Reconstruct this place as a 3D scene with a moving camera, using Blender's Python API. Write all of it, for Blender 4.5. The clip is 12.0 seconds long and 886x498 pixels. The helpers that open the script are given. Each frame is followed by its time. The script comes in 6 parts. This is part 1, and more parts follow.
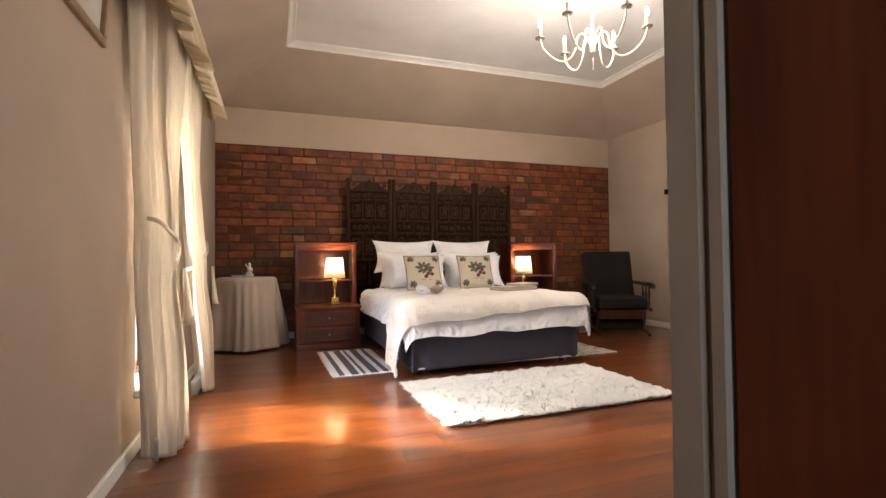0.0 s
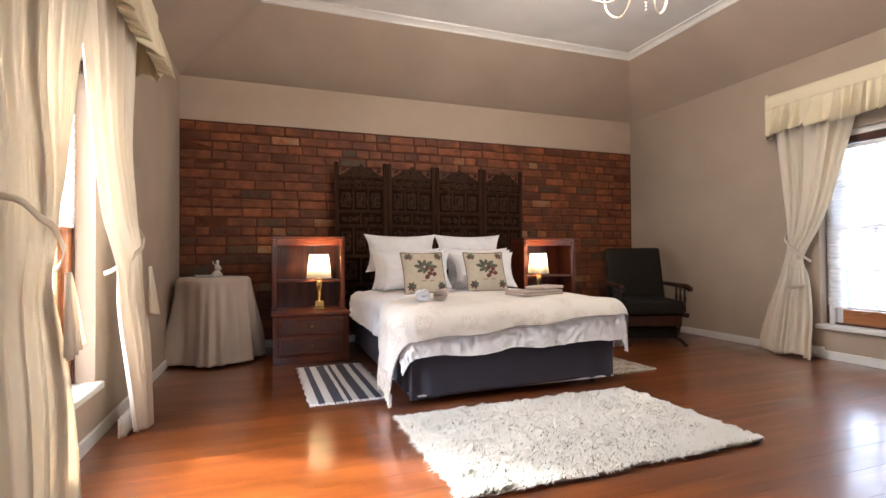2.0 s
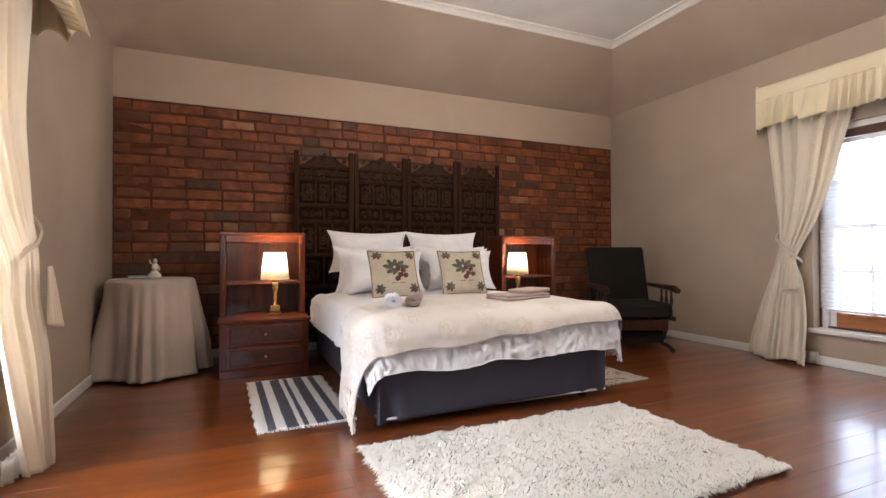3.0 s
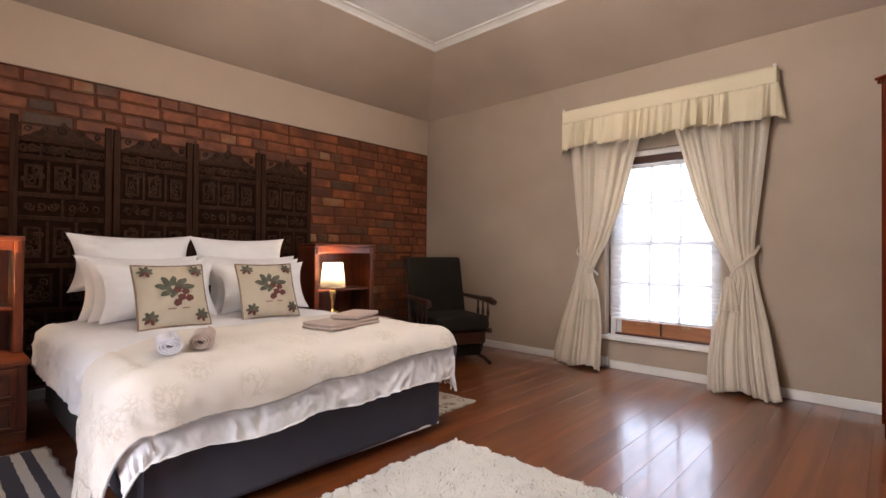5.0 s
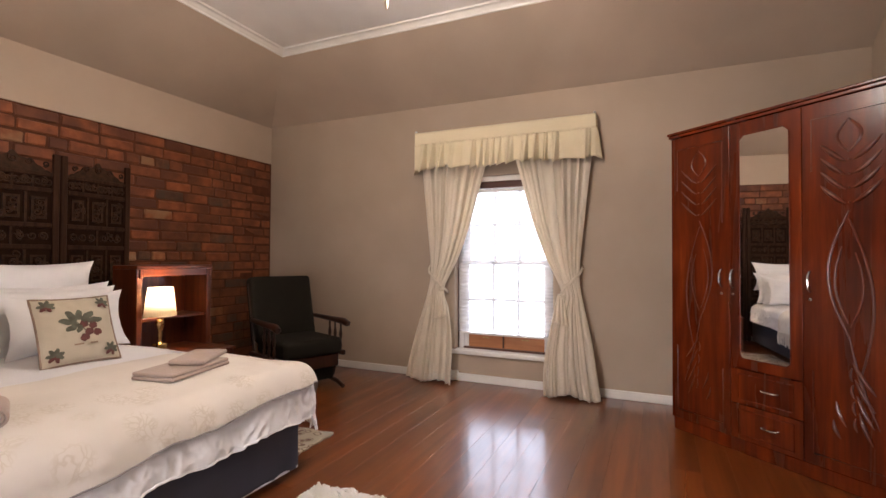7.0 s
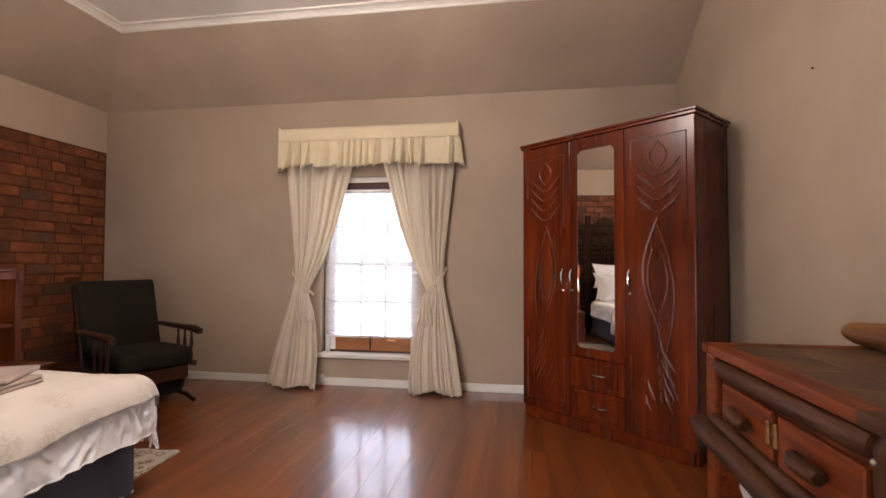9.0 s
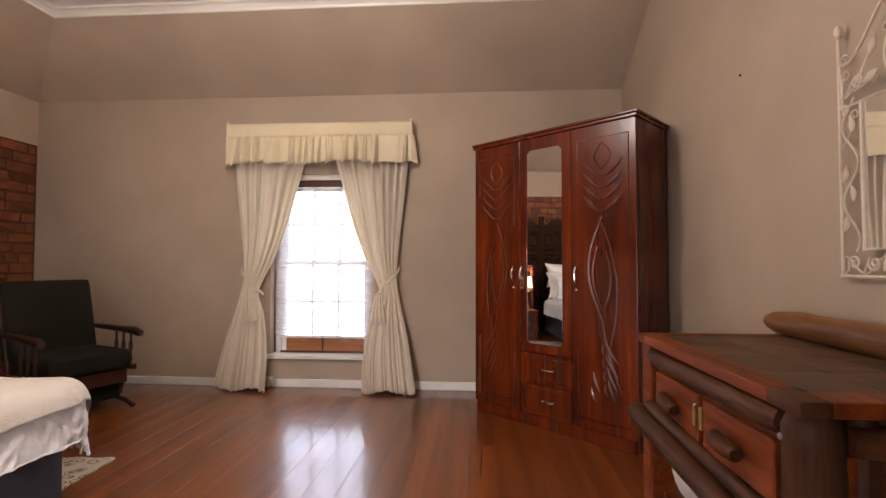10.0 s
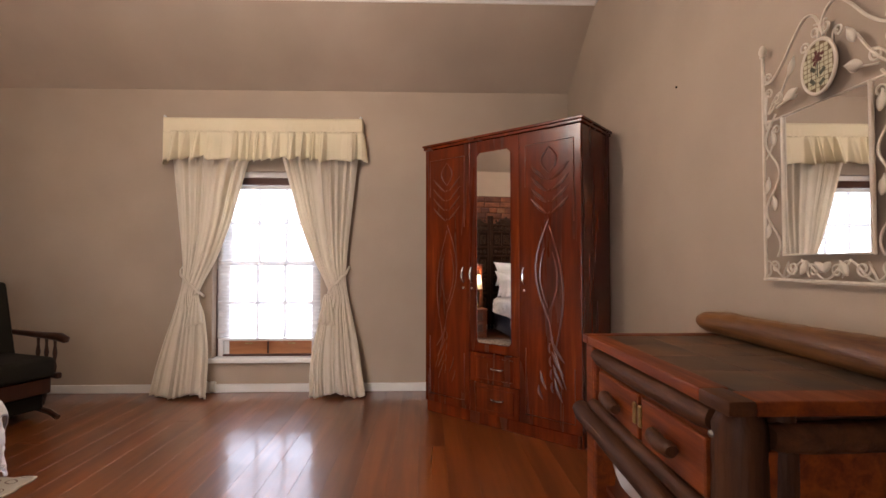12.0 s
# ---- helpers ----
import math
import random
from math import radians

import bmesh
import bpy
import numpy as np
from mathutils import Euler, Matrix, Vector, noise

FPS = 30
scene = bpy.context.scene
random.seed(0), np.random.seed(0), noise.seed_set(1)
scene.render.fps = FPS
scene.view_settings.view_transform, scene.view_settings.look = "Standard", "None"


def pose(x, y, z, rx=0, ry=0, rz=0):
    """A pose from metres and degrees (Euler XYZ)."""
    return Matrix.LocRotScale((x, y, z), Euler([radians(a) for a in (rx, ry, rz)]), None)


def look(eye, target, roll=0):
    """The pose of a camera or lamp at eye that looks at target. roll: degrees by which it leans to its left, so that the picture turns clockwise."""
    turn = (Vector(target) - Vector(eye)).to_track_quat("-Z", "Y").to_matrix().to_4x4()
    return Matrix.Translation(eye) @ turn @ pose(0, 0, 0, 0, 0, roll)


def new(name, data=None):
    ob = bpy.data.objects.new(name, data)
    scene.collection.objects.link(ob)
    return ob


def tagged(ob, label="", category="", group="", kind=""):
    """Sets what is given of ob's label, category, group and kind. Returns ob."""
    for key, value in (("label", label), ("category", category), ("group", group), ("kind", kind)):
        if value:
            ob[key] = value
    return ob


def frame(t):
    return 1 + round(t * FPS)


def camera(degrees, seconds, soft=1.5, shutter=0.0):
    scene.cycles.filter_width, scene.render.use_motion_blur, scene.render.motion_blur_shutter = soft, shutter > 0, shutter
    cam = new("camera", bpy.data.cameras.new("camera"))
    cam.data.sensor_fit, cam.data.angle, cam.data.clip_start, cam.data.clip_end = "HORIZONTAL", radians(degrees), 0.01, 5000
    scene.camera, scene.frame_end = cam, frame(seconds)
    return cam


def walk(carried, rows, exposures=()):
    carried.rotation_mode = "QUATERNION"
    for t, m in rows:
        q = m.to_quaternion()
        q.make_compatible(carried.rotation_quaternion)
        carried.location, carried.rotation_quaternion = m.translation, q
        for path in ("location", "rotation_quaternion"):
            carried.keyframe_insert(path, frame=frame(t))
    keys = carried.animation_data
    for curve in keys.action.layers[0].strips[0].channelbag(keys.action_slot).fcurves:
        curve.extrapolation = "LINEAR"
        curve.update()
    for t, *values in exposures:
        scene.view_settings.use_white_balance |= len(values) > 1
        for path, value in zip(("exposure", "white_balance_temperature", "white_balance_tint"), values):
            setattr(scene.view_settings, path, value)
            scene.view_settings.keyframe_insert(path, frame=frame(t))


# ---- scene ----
cam = camera(85.4, 12.0, 1.5, 0.0)
PATH = [
    (0, (-0.106, -0.661, 0.925), (0.558, 1.225, 0.973), -0.6),
    (0.5, (-0.062, -0.515, 0.927), (0.601, 1.371, 0.974), -0.6),
    (1, (-0.018, -0.281, 0.927), (0.65, 1.603, 0.977), -0.7),
    (1.5, (0.031, -0.076, 0.942), (0.703, 1.808, 0.984), -0.4),
    (2, (0.107, 0.121, 0.947), (0.78, 2.004, 0.975), -0.4),
    (2.5, (0.17, 0.332, 0.94), (0.875, 2.204, 0.966), -0.4),
    (4.5, (0.379, 1.006, 1.009), (1.658, 2.543, 1.03), 0.5),
    (5, (0.403, 1.076, 1.055), (1.861, 2.445, 1.076), 0.5),
    (5.5, (0.398, 1.146, 1.103), (1.997, 2.348, 1.128), 0.5),
    (6, (0.385, 1.207, 1.143), (2.081, 2.266, 1.173), 0.4),
    (6.5, (0.376, 1.215, 1.19), (2.141, 2.156, 1.221), 0.3),
    (7, (0.355, 1.224, 1.21), (2.181, 2.04, 1.248), 0.3),
    (9, (0.341, 1.162, 1.195), (2.315, 1.475, 1.248), 0.2),
    (9.5, (0.343, 1.129, 1.167), (2.33, 1.351, 1.227), 0.2),
    (10, (0.34, 1.111, 1.165), (2.333, 1.255, 1.226), 0.1),
    (10.5, (0.328, 1.103, 1.174), (2.326, 1.181, 1.231), 0.1),
    (11, (0.331, 1.099, 1.18), (2.33, 1.125, 1.236), -0.0),
    (11.5, (0.339, 1.115, 1.186), (2.338, 1.091, 1.237), -0.1),
    (12, (0.341, 1.112, 1.192), (2.34, 1.049, 1.242), -0.0),
]
walk(cam, [(t, look(eye, target, roll)) for t, eye, target, roll in PATH],
     ((0.0, 2.50, 6000, 10), (2.5, 2.42, 5650, 10), (5.0, 2.28, 5800, 14), (7.0, 2.26, 6150, 17), (12.0, 2.24, 6200, 18)))

# ---- light ----
SUN_ELEV, SUN_ROT = 30.0, 293.0
world = bpy.data.worlds.new("sky")
scene.world = world
world.use_nodes = True
wn = world.node_tree
wn.nodes.clear()
sky = wn.nodes.new("ShaderNodeTexSky")
sky.sky_type, sky.sun_disc = "NISHITA", False
sky.sun_elevation, sky.sun_rotation = radians(SUN_ELEV), radians(SUN_ROT)
bg = wn.nodes.new("ShaderNodeBackground")
bg.inputs["Strength"].default_value = 0.06
wo = wn.nodes.new("ShaderNodeOutputWorld")
wn.links.new(sky.outputs[0], bg.inputs[0])
wn.links.new(bg.outputs[0], wo.inputs[0])

def lamp(name, kind, m, energy, color, **kw):
    data = bpy.data.lights.new(name, kind)
    data.energy, data.color = energy, color
    for k, v in kw.items():
        if k == "size": data.size = v
        if k == "size_y": data.size_y = v
        if k == "angle": data.angle = v
        if k == "soft": data.shadow_soft_size = v
    if kind == "AREA": data.shape = "RECTANGLE"
    ob = new(name, data)
    ob.matrix_world = m
    tagged(ob, kind="structure")
    return ob

# the sun comes from beyond the west window
sun_from = Vector((-math.cos(radians(SUN_ELEV)) * 0.921, math.cos(radians(SUN_ELEV)) * 0.391, math.sin(radians(SUN_ELEV))))
lamp("sun", "SUN", look(sun_from * 20, (0, 0, 0)), 5.0, (1.0, 0.90, 0.74), angle=radians(4.0))
# daylight of the sky in the two window openings
lamp("window_light_east", "AREA", look((5.12, 2.58, 1.15), (4.0, 2.58, 1.05)), 5.6, (0.90, 0.93, 1.0), size=0.95, size_y=1.7)
lamp("window_light_west", "AREA", look((-1.08, 2.58, 1.15), (0.2, 2.58, 0.95)), 21.0, (0.96, 0.97, 1.0), size=0.95, size_y=1.7)
# fill lamp added in the unseen hall to brighten the door and jamb
lamp("hall_fill_light", "AREA", look((-0.05, -2.36, 1.5), (0.05, 0, 1.2)), 1.9, (1.0, 0.95, 0.88), size=0.9, size_y=1.1)
WARM = (1.0, 0.79, 0.56)

# ---- materials ----
def mat(name, c1, c2=None, scale=6.0, rough=0.6, metal=0.0, bump=0.0, fine=60.0, rough2=None, coat=0.0, sheen=0.0, stretch=(1, 1, 1), detail=4.0, rnd=0.0, spec=None, c3=None, big=1.2):
    """Two colours mixed by noise at two scales, with fine relief."""
    m = bpy.data.materials.new(name)
    m.use_nodes = True
    nt = m.node_tree
    b = nt.nodes["Principled BSDF"]
    N, L = nt.nodes.new, nt.links.new
    c2 = c2 or tuple(x * 0.85 for x in c1)
    tc = N("ShaderNodeTexCoord")
    mp = N("ShaderNodeMapping")
    mp.inputs["Scale"].default_value = stretch
    L(tc.outputs["Object"], mp.inputs[0])
    vec = mp.outputs[0]
    info = N("ShaderNodeObjectInfo")
    if rnd:
        ad = N("ShaderNodeVectorMath"); ad.operation = "MULTIPLY_ADD"
        L(info.outputs["Random"], ad.inputs[0])
        ad.inputs[1].default_value = (37, 23, 51)
        L(vec, ad.inputs[2])
        vec = ad.outputs[0]
    n1 = N("ShaderNodeTexNoise"); n1.inputs["Scale"].default_value = scale; n1.inputs["Detail"].default_value = detail
    L(vec, n1.inputs["Vector"])
    n2 = N("ShaderNodeTexNoise"); n2.inputs["Scale"].default_value = big; n2.inputs["Detail"].default_value = 2.0
    L(vec, n2.inputs["Vector"])
    ramp = N("ShaderNodeValToRGB")
    ramp.color_ramp.elements[0].position, ramp.color_ramp.elements[1].position = 0.32, 0.7
    ramp.color_ramp.elements[0].color, ramp.color_ramp.elements[1].color = (*c1, 1), (*c2, 1)
    L(n1.outputs["Fac"], ramp.inputs[0])
    col = ramp.outputs[0]
    mx = N("ShaderNodeMix"); mx.data_type = "RGBA"
    mr = N("ShaderNodeMapRange")
    mr.inputs[1].default_value, mr.inputs[2].default_value = 0.42, 0.66
    L(n2.outputs["Fac"], mr.inputs[0]); L(mr.outputs[0], mx.inputs[0])
    L(col, mx.inputs[6])
    if c3:
        mx.inputs[7].default_value = (*c3, 1)
    else:
        hs0 = N("ShaderNodeHueSaturation"); hs0.inputs["Value"].default_value = 0.88
        L(col, hs0.inputs["Color"]); L(hs0.outputs[0], mx.inputs[7])
    col = mx.outputs[2]
    if rnd:
        hs = N("ShaderNodeHueSaturation")
        m1 = N("ShaderNodeMapRange")
        m1.inputs[3].default_value, m1.inputs[4].default_value = 1 - rnd, 1 + rnd
        L(info.outputs["Random"], m1.inputs[0]); L(m1.outputs[0], hs.inputs["Value"])
        L(col, hs.inputs["Color"])
        col = hs.outputs[0]
    L(col, b.inputs["Base Color"])
    b.inputs["Metallic"].default_value = metal
    if rough2 is not None:
        r = N("ShaderNodeMapRange")
        r.inputs[3].default_value, r.inputs[4].default_value = rough, rough2
        L(n1.outputs["Fac"], r.inputs[0]); L(r.outputs[0], b.inputs["Roughness"])
    else:
        b.inputs["Roughness"].default_value = rough
    if bump:
        nf = N("ShaderNodeTexNoise"); nf.inputs["Scale"].default_value = fine; nf.inputs["Detail"].default_value = 3.0
        L(vec, nf.inputs["Vector"])
        bp = N("ShaderNodeBump"); bp.inputs["Strength"].default_value = bump; bp.inputs["Distance"].default_value = 0.004
        L(nf.outputs["Fac"], bp.inputs["Height"]); L(bp.outputs[0], b.inputs["Normal"])
    if coat:
        b.inputs["Coat Weight"].default_value, b.inputs["Coat Roughness"].default_value = coat, 0.12
    if sheen:
        b.inputs["Sheen Weight"].default_value = sheen
    if spec is not None:
        b.inputs["Specular IOR Level"].default_value = spec
    return m

def wood(name, c1, c2, axis="x", rough=0.35, coat=0.3, scale=1.0, rnd=0.0, dark=None, bump=0.15, space="Object", spec=0.4, worn=False):
    """Straight-grained wood along one axis."""
    m = bpy.data.materials.new(name)
    m.use_nodes = True
    nt = m.node_tree
    b = nt.nodes["Principled BSDF"]
    N, L = nt.nodes.new, nt.links.new
    tc, mp, info = N("ShaderNodeTexCoord"), N("ShaderNodeMapping"), N("ShaderNodeObjectInfo")
    s = {"x": (1.1, 14, 14), "y": (14, 1.1, 14), "z": (14, 14, 1.1)}[axis]
    mp.inputs["Scale"].default_value = tuple(v * scale for v in s)
    L(tc.outputs[space], mp.inputs[0])
    ad = N("ShaderNodeVectorMath"); ad.operation = "MULTIPLY_ADD"
    L(info.outputs["Random"], ad.inputs[0]); ad.inputs[1].default_value = (41, 67, 29); L(mp.outputs[0], ad.inputs[2])
    n1 = N("ShaderNodeTexNoise"); n1.inputs["Scale"].default_value = 1.6; n1.inputs["Detail"].default_value = 6; n1.inputs["Distortion"].default_value = 0.7
    L(ad.outputs[0], n1.inputs["Vector"])
    n2 = N("ShaderNodeTexNoise"); n2.inputs["Scale"].default_value = 9; n2.inputs["Detail"].default_value = 3
    L(ad.outputs[0], n2.inputs["Vector"])
    mixf = N("ShaderNodeMath"); mixf.operation = "MULTIPLY_ADD"; mixf.inputs[1].default_value = 0.35
    L(n2.outputs["Fac"], mixf.inputs[0]); L(n1.outputs["Fac"], mixf.inputs[2])
    ramp = N("ShaderNodeValToRGB")
    e = ramp.color_ramp.elements
    e[0].position, e[1].position = 0.48, 0.86
    e[0].color, e[1].color = (*c1, 1), (*c2, 1)
    if dark:
        k = ramp.color_ramp.elements.new(0.4); k.color = (*dark, 1)
    L(mixf.outputs[0], ramp.inputs[0])
    col = ramp.outputs[0]
    if rnd:
        hs, m1 = N("ShaderNodeHueSaturation"), N("ShaderNodeMapRange")
        m1.inputs[3].default_value, m1.inputs[4].default_value = 1 - rnd, 1 + rnd
        L(info.outputs["Random"], m1.inputs[0]); L(m1.outputs[0], hs.inputs["Value"]); L(col, hs.inputs["Color"])
        col = hs.outputs[0]
    L(col, b.inputs["Base Color"])
    r = N("ShaderNodeMapRange"); r.inputs[3].default_value, r.inputs[4].default_value = rough * 0.8, rough * 1.3
    L(n1.outputs["Fac"], r.inputs[0]); L(r.outputs[0], b.inputs["Roughness"])
    bp = N("ShaderNodeBump"); bp.inputs["Strength"].default_value = bump; bp.inputs["Distance"].default_value = 0.002
    L(n2.outputs["Fac"], bp.inputs["Height"]); L(bp.outputs[0], b.inputs["Normal"])
    b.inputs["Coat Weight"].default_value, b.inputs["Coat Roughness"].default_value = coat, 0.13
    b.inputs["Specular IOR Level"].default_value = spec
    if worn:
        # polish rubbed uneven, and boards that are not quite flat
        wp = N("ShaderNodeNewGeometry")
        wn1 = N("ShaderNodeTexNoise"); wn1.inputs["Scale"].default_value = 5.0; wn1.inputs["Detail"].default_value = 4
        L(wp.outputs["Position"], wn1.inputs["Vector"])
        wr = N("ShaderNodeMapRange"); wr.inputs[1].default_value, wr.inputs[2].default_value = 0.35, 0.68
        wr.inputs[3].default_value, wr.inputs[4].default_value = 0.05, 0.19
        L(wn1.outputs["Fac"], wr.inputs[0]); L(wr.outputs[0], b.inputs["Coat Roughness"])
        wn2 = N("ShaderNodeTexNoise"); wn2.inputs["Scale"].default_value = 9.0; wn2.inputs["Detail"].default_value = 2
        L(wp.outputs["Position"], wn2.inputs["Vector"])
        wb = N("ShaderNodeBump"); wb.inputs["Strength"].default_value = 0.35; wb.inputs["Distance"].default_value = 0.004
        L(wn2.outputs["Fac"], wb.inputs["Height"]); L(wb.outputs[0], b.inputs["Coat Normal"])
    return m

def cloth(name, c1, c2=None, weave=900.0, rough=0.9, trans=0.0, scale=3.0, bump=0.25, sheen=0.15, pattern=None):
    m = mat(name, c1, c2, scale=scale, rough=rough, bump=bump, fine=weave, sheen=sheen, spec=0.2)
    if trans:
        nt = m.node_tree
        b, out = nt.nodes["Principled BSDF"], nt.nodes["Material Output"]
        tr = nt.nodes.new("ShaderNodeBsdfTranslucent"); tr.inputs[0].default_value = (*c1, 1)
        mx = nt.nodes.new("ShaderNodeMixShader"); mx.inputs[0].default_value = trans
        nt.links.new(b.outputs[0], mx.inputs[1]); nt.links.new(tr.outputs[0], mx.inputs[2]); nt.links.new(mx.outputs[0], out.inputs[0])
    return m

def emitter(name, color, strength):
    m = bpy.data.materials.new(name)
    m.use_nodes = True
    b = m.node_tree.nodes["Principled BSDF"]
    b.inputs["Base Color"].default_value = (0.9, 0.88, 0.8, 1)
    b.inputs["Emission Color"].default_value, b.inputs["Emission Strength"].default_value = (*color, 1), strength
    return m

WALL = mat("greige_wall_paint", (0.40, 0.313, 0.232), (0.425, 0.335, 0.25), scale=3, rough=0.75, bump=0.12, fine=90, big=0.7)
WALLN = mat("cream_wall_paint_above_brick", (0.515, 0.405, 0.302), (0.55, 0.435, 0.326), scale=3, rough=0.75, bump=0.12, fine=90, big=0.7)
SLOPE = mat("taupe_slope_paint", (0.43, 0.34, 0.262), (0.46, 0.367, 0.285), scale=2.5, rough=0.6, bump=0.12, fine=50, big=0.8)
TRAY = mat("white_ceiling_paint", (0.76, 0.73, 0.70), (0.79, 0.77, 0.74), scale=4, rough=0.8, bump=0.1, fine=80)
WHITE = mat("white_gloss_paint", (0.74, 0.71, 0.66), (0.78, 0.76, 0.71), scale=9, rough=0.35, bump=0.05)
JAMBP = mat("grey_door_frame_paint", (0.41, 0.375, 0.32), (0.46, 0.42, 0.36), scale=8, rough=0.5, bump=0.15, fine=40)
OUTW = mat("outside_plaster", (0.6, 0.56, 0.5), scale=3)
BRICK = mat("old_red_brick", (0.15, 0.038, 0.009), (0.30, 0.090, 0.026), scale=11, rough=0.6, bump=0.9, fine=45, rnd=0.22, big=2.2, c3=(0.10, 0.026, 0.008), detail=6)
BRICK2 = mat("sooty_brick", (0.075, 0.026, 0.010), (0.16, 0.060, 0.024), scale=14, rough=0.65, bump=0.9, fine=45, rnd=0.25, big=6, c3=(0.075, 0.045, 0.028))
BRICK3 = mat("pale_brick", (0.34, 0.13, 0.045), (0.20, 0.062, 0.02), scale=16, rough=0.65, bump=0.9, fine=45, rnd=0.25, big=7, c3=(0.30, 0.17, 0.08))
MORTAR = mat("dark_red_mortar", (0.075, 0.022, 0.007), (0.14, 0.042, 0.014), scale=10, rough=0.9, bump=0.8, fine=50)
FLOORB = wood("polished_floor_board", (0.200, 0.053, 0.0085), (0.105, 0.0235, 0.0035), axis="x", rough=0.3, coat=0.85, scale=0.3, rnd=0.16, bump=0.0, spec=0.5, worn=True)
FLOORGAP = mat("floor_joint", (0.055, 0.018, 0.006), rough=0.5)
GAPM = mat("dark_gap", (0.010, 0.005, 0.003), rough=0.9, spec=0.1)
FRAMEW = wood("varnished_window_wood", (0.42, 0.17, 0.06), (0.30, 0.11, 0.035), axis="y", rough=0.35, scale=1.0)
DARKW = wood("dark_red_window_wood", (0.085, 0.028, 0.015), (0.05, 0.017, 0.01), axis="y", rough=0.4)
GLAZE = mat("white_glazing_bar", (0.78, 0.76, 0.74), rough=0.45)
CURT = cloth("cream_curtain_cotton", (0.86, 0.78, 0.65), (0.83, 0.75, 0.61), trans=0.32, weave=500)
PELM = cloth("cream_pelmet_cotton", (0.84, 0.74, 0.53), (0.80, 0.70, 0.48), trans=0.15, weave=500)
LINING = cloth("white_lining", (0.8, 0.77, 0.7), trans=0.35)
WARD = wood("glossy_mahogany_foil", (0.150, 0.022, 0.0035), (0.052, 0.007, 0.0014), axis="z", rough=0.25, coat=0.2, scale=0.42, dark=(0.20, 0.036, 0.006), bump=0.0, spec=0.3)
WARDR = wood("glossy_relief_foil", (0.15, 0.029, 0.006), (0.075, 0.013, 0.003), axis="z", rough=0.3, coat=0.3, scale=0.42, bump=0.0)
NIGHT = wood("reddish_nightstand_wood", (0.15, 0.032, 0.008), (0.065, 0.012, 0.004), axis="z", rough=0.35, coat=0.3, scale=0.7)
NIGHTX = wood("reddish_nightstand_board", (0.16, 0.035, 0.009), (0.075, 0.015, 0.005), axis="x", rough=0.3, coat=0.35, scale=0.7)
BURL = mat("dark_burl_panel", (0.09, 0.022, 0.01), (0.045, 0.012, 0.007), scale=22, rough=0.35, coat=0.3)
SCREENW = wood("dark_carved_wood", (0.055, 0.022, 0.010), (0.024, 0.010, 0.005), spec=0.2, axis="z", rough=0.75, coat=0.0, scale=1.2, bump=0.5)
# near-black brown: the shade in the screen's openings put into colour
SCREENB = mat("screen_opening_shade", (0.020, 0.009, 0.005), (0.030, 0.013, 0.006), scale=14, rough=0.9, spec=0.1)
# carvings and crest a little lighter than the posts and rails
SCREENH = mat("lighter_carving_brown", (0.068, 0.028, 0.012), (0.024, 0.011, 0.005), spec=0.2, scale=25, rough=0.65, bump=0.6, fine=80)
GREYF = cloth("charcoal_bed_valance", (0.060, 0.057, 0.074), (0.072, 0.069, 0.090), weave=400, sheen=0.05)
WHITEC = cloth("white_cotton", (0.80, 0.79, 0.80), (0.84, 0.83, 0.84), weave=500, bump=0.12)
PILLC = cloth("white_pillow_cotton", (0.82, 0.81, 0.81), (0.85, 0.84, 0.84), weave=500, bump=0.12)
DARKF = cloth("dark_olive_upholstery", (0.012, 0.0095, 0.006), (0.016, 0.013, 0.008), weave=300, sheen=0.0)
DARKT = wood("dark_turned_wood", (0.045, 0.016, 0.008), (0.025, 0.01, 0.006), axis="z", rough=0.3, coat=0.4)
TCLOTH = cloth("beige_tablecloth", (0.50, 0.41, 0.34), (0.45, 0.37, 0.30), weave=300)
BRASS = mat("polished_brass", (0.75, 0.55, 0.22), (0.65, 0.45, 0.17), rough=0.18, metal=1.0)
BRASSD = mat("old_brass", (0.45, 0.3, 0.12), (0.3, 0.19, 0.08), rough=0.35, metal=1.0, scale=30)
STEELD = mat("dull_steel", (0.30, 0.26, 0.21), (0.2, 0.17, 0.14), rough=0.45, metal=0.9, scale=40)
CHROME = mat("chrome", (0.75, 0.74, 0.72), rough=0.12, metal=1.0)
CREAMM = mat("cream_enamelled_metal", (0.74, 0.66, 0.5), (0.7, 0.6, 0.43), rough=0.35, scale=20)
IRONW = mat("white_enamelled_iron", (0.70, 0.62, 0.50), (0.62, 0.54, 0.43), rough=0.4, scale=30, bump=0.2, fine=60)
# grey-brown drip pans: their dark silhouette against the bulbs is put into colour
PANM = mat("silhouette_dark_pan", (0.34, 0.29, 0.22), (0.28, 0.24, 0.18), rough=0.45, scale=30)
CANDLE = mat("cream_candle_sleeve", (0.82, 0.74, 0.6), rough=0.5)
DOORW = wood("dark_stained_door_timber", (0.17, 0.036, 0.009), (0.065, 0.013, 0.004), axis="z", rough=0.7, coat=0.0, scale=0.5)
GOLDF = mat("gilt_picture_moulding", (0.34, 0.24, 0.13), (0.24, 0.16, 0.08), rough=0.4, metal=0.4, scale=30)
PAPER = mat("pale_picture_mount", (0.6, 0.57, 0.5), rough=0.6)
LOGW = wood("varnished_log", (0.21, 0.088, 0.024), (0.07, 0.024, 0.008), axis="x", rough=0.4, coat=0.1, bump=0.9, scale=0.9, dark=(0.24, 0.115, 0.038))
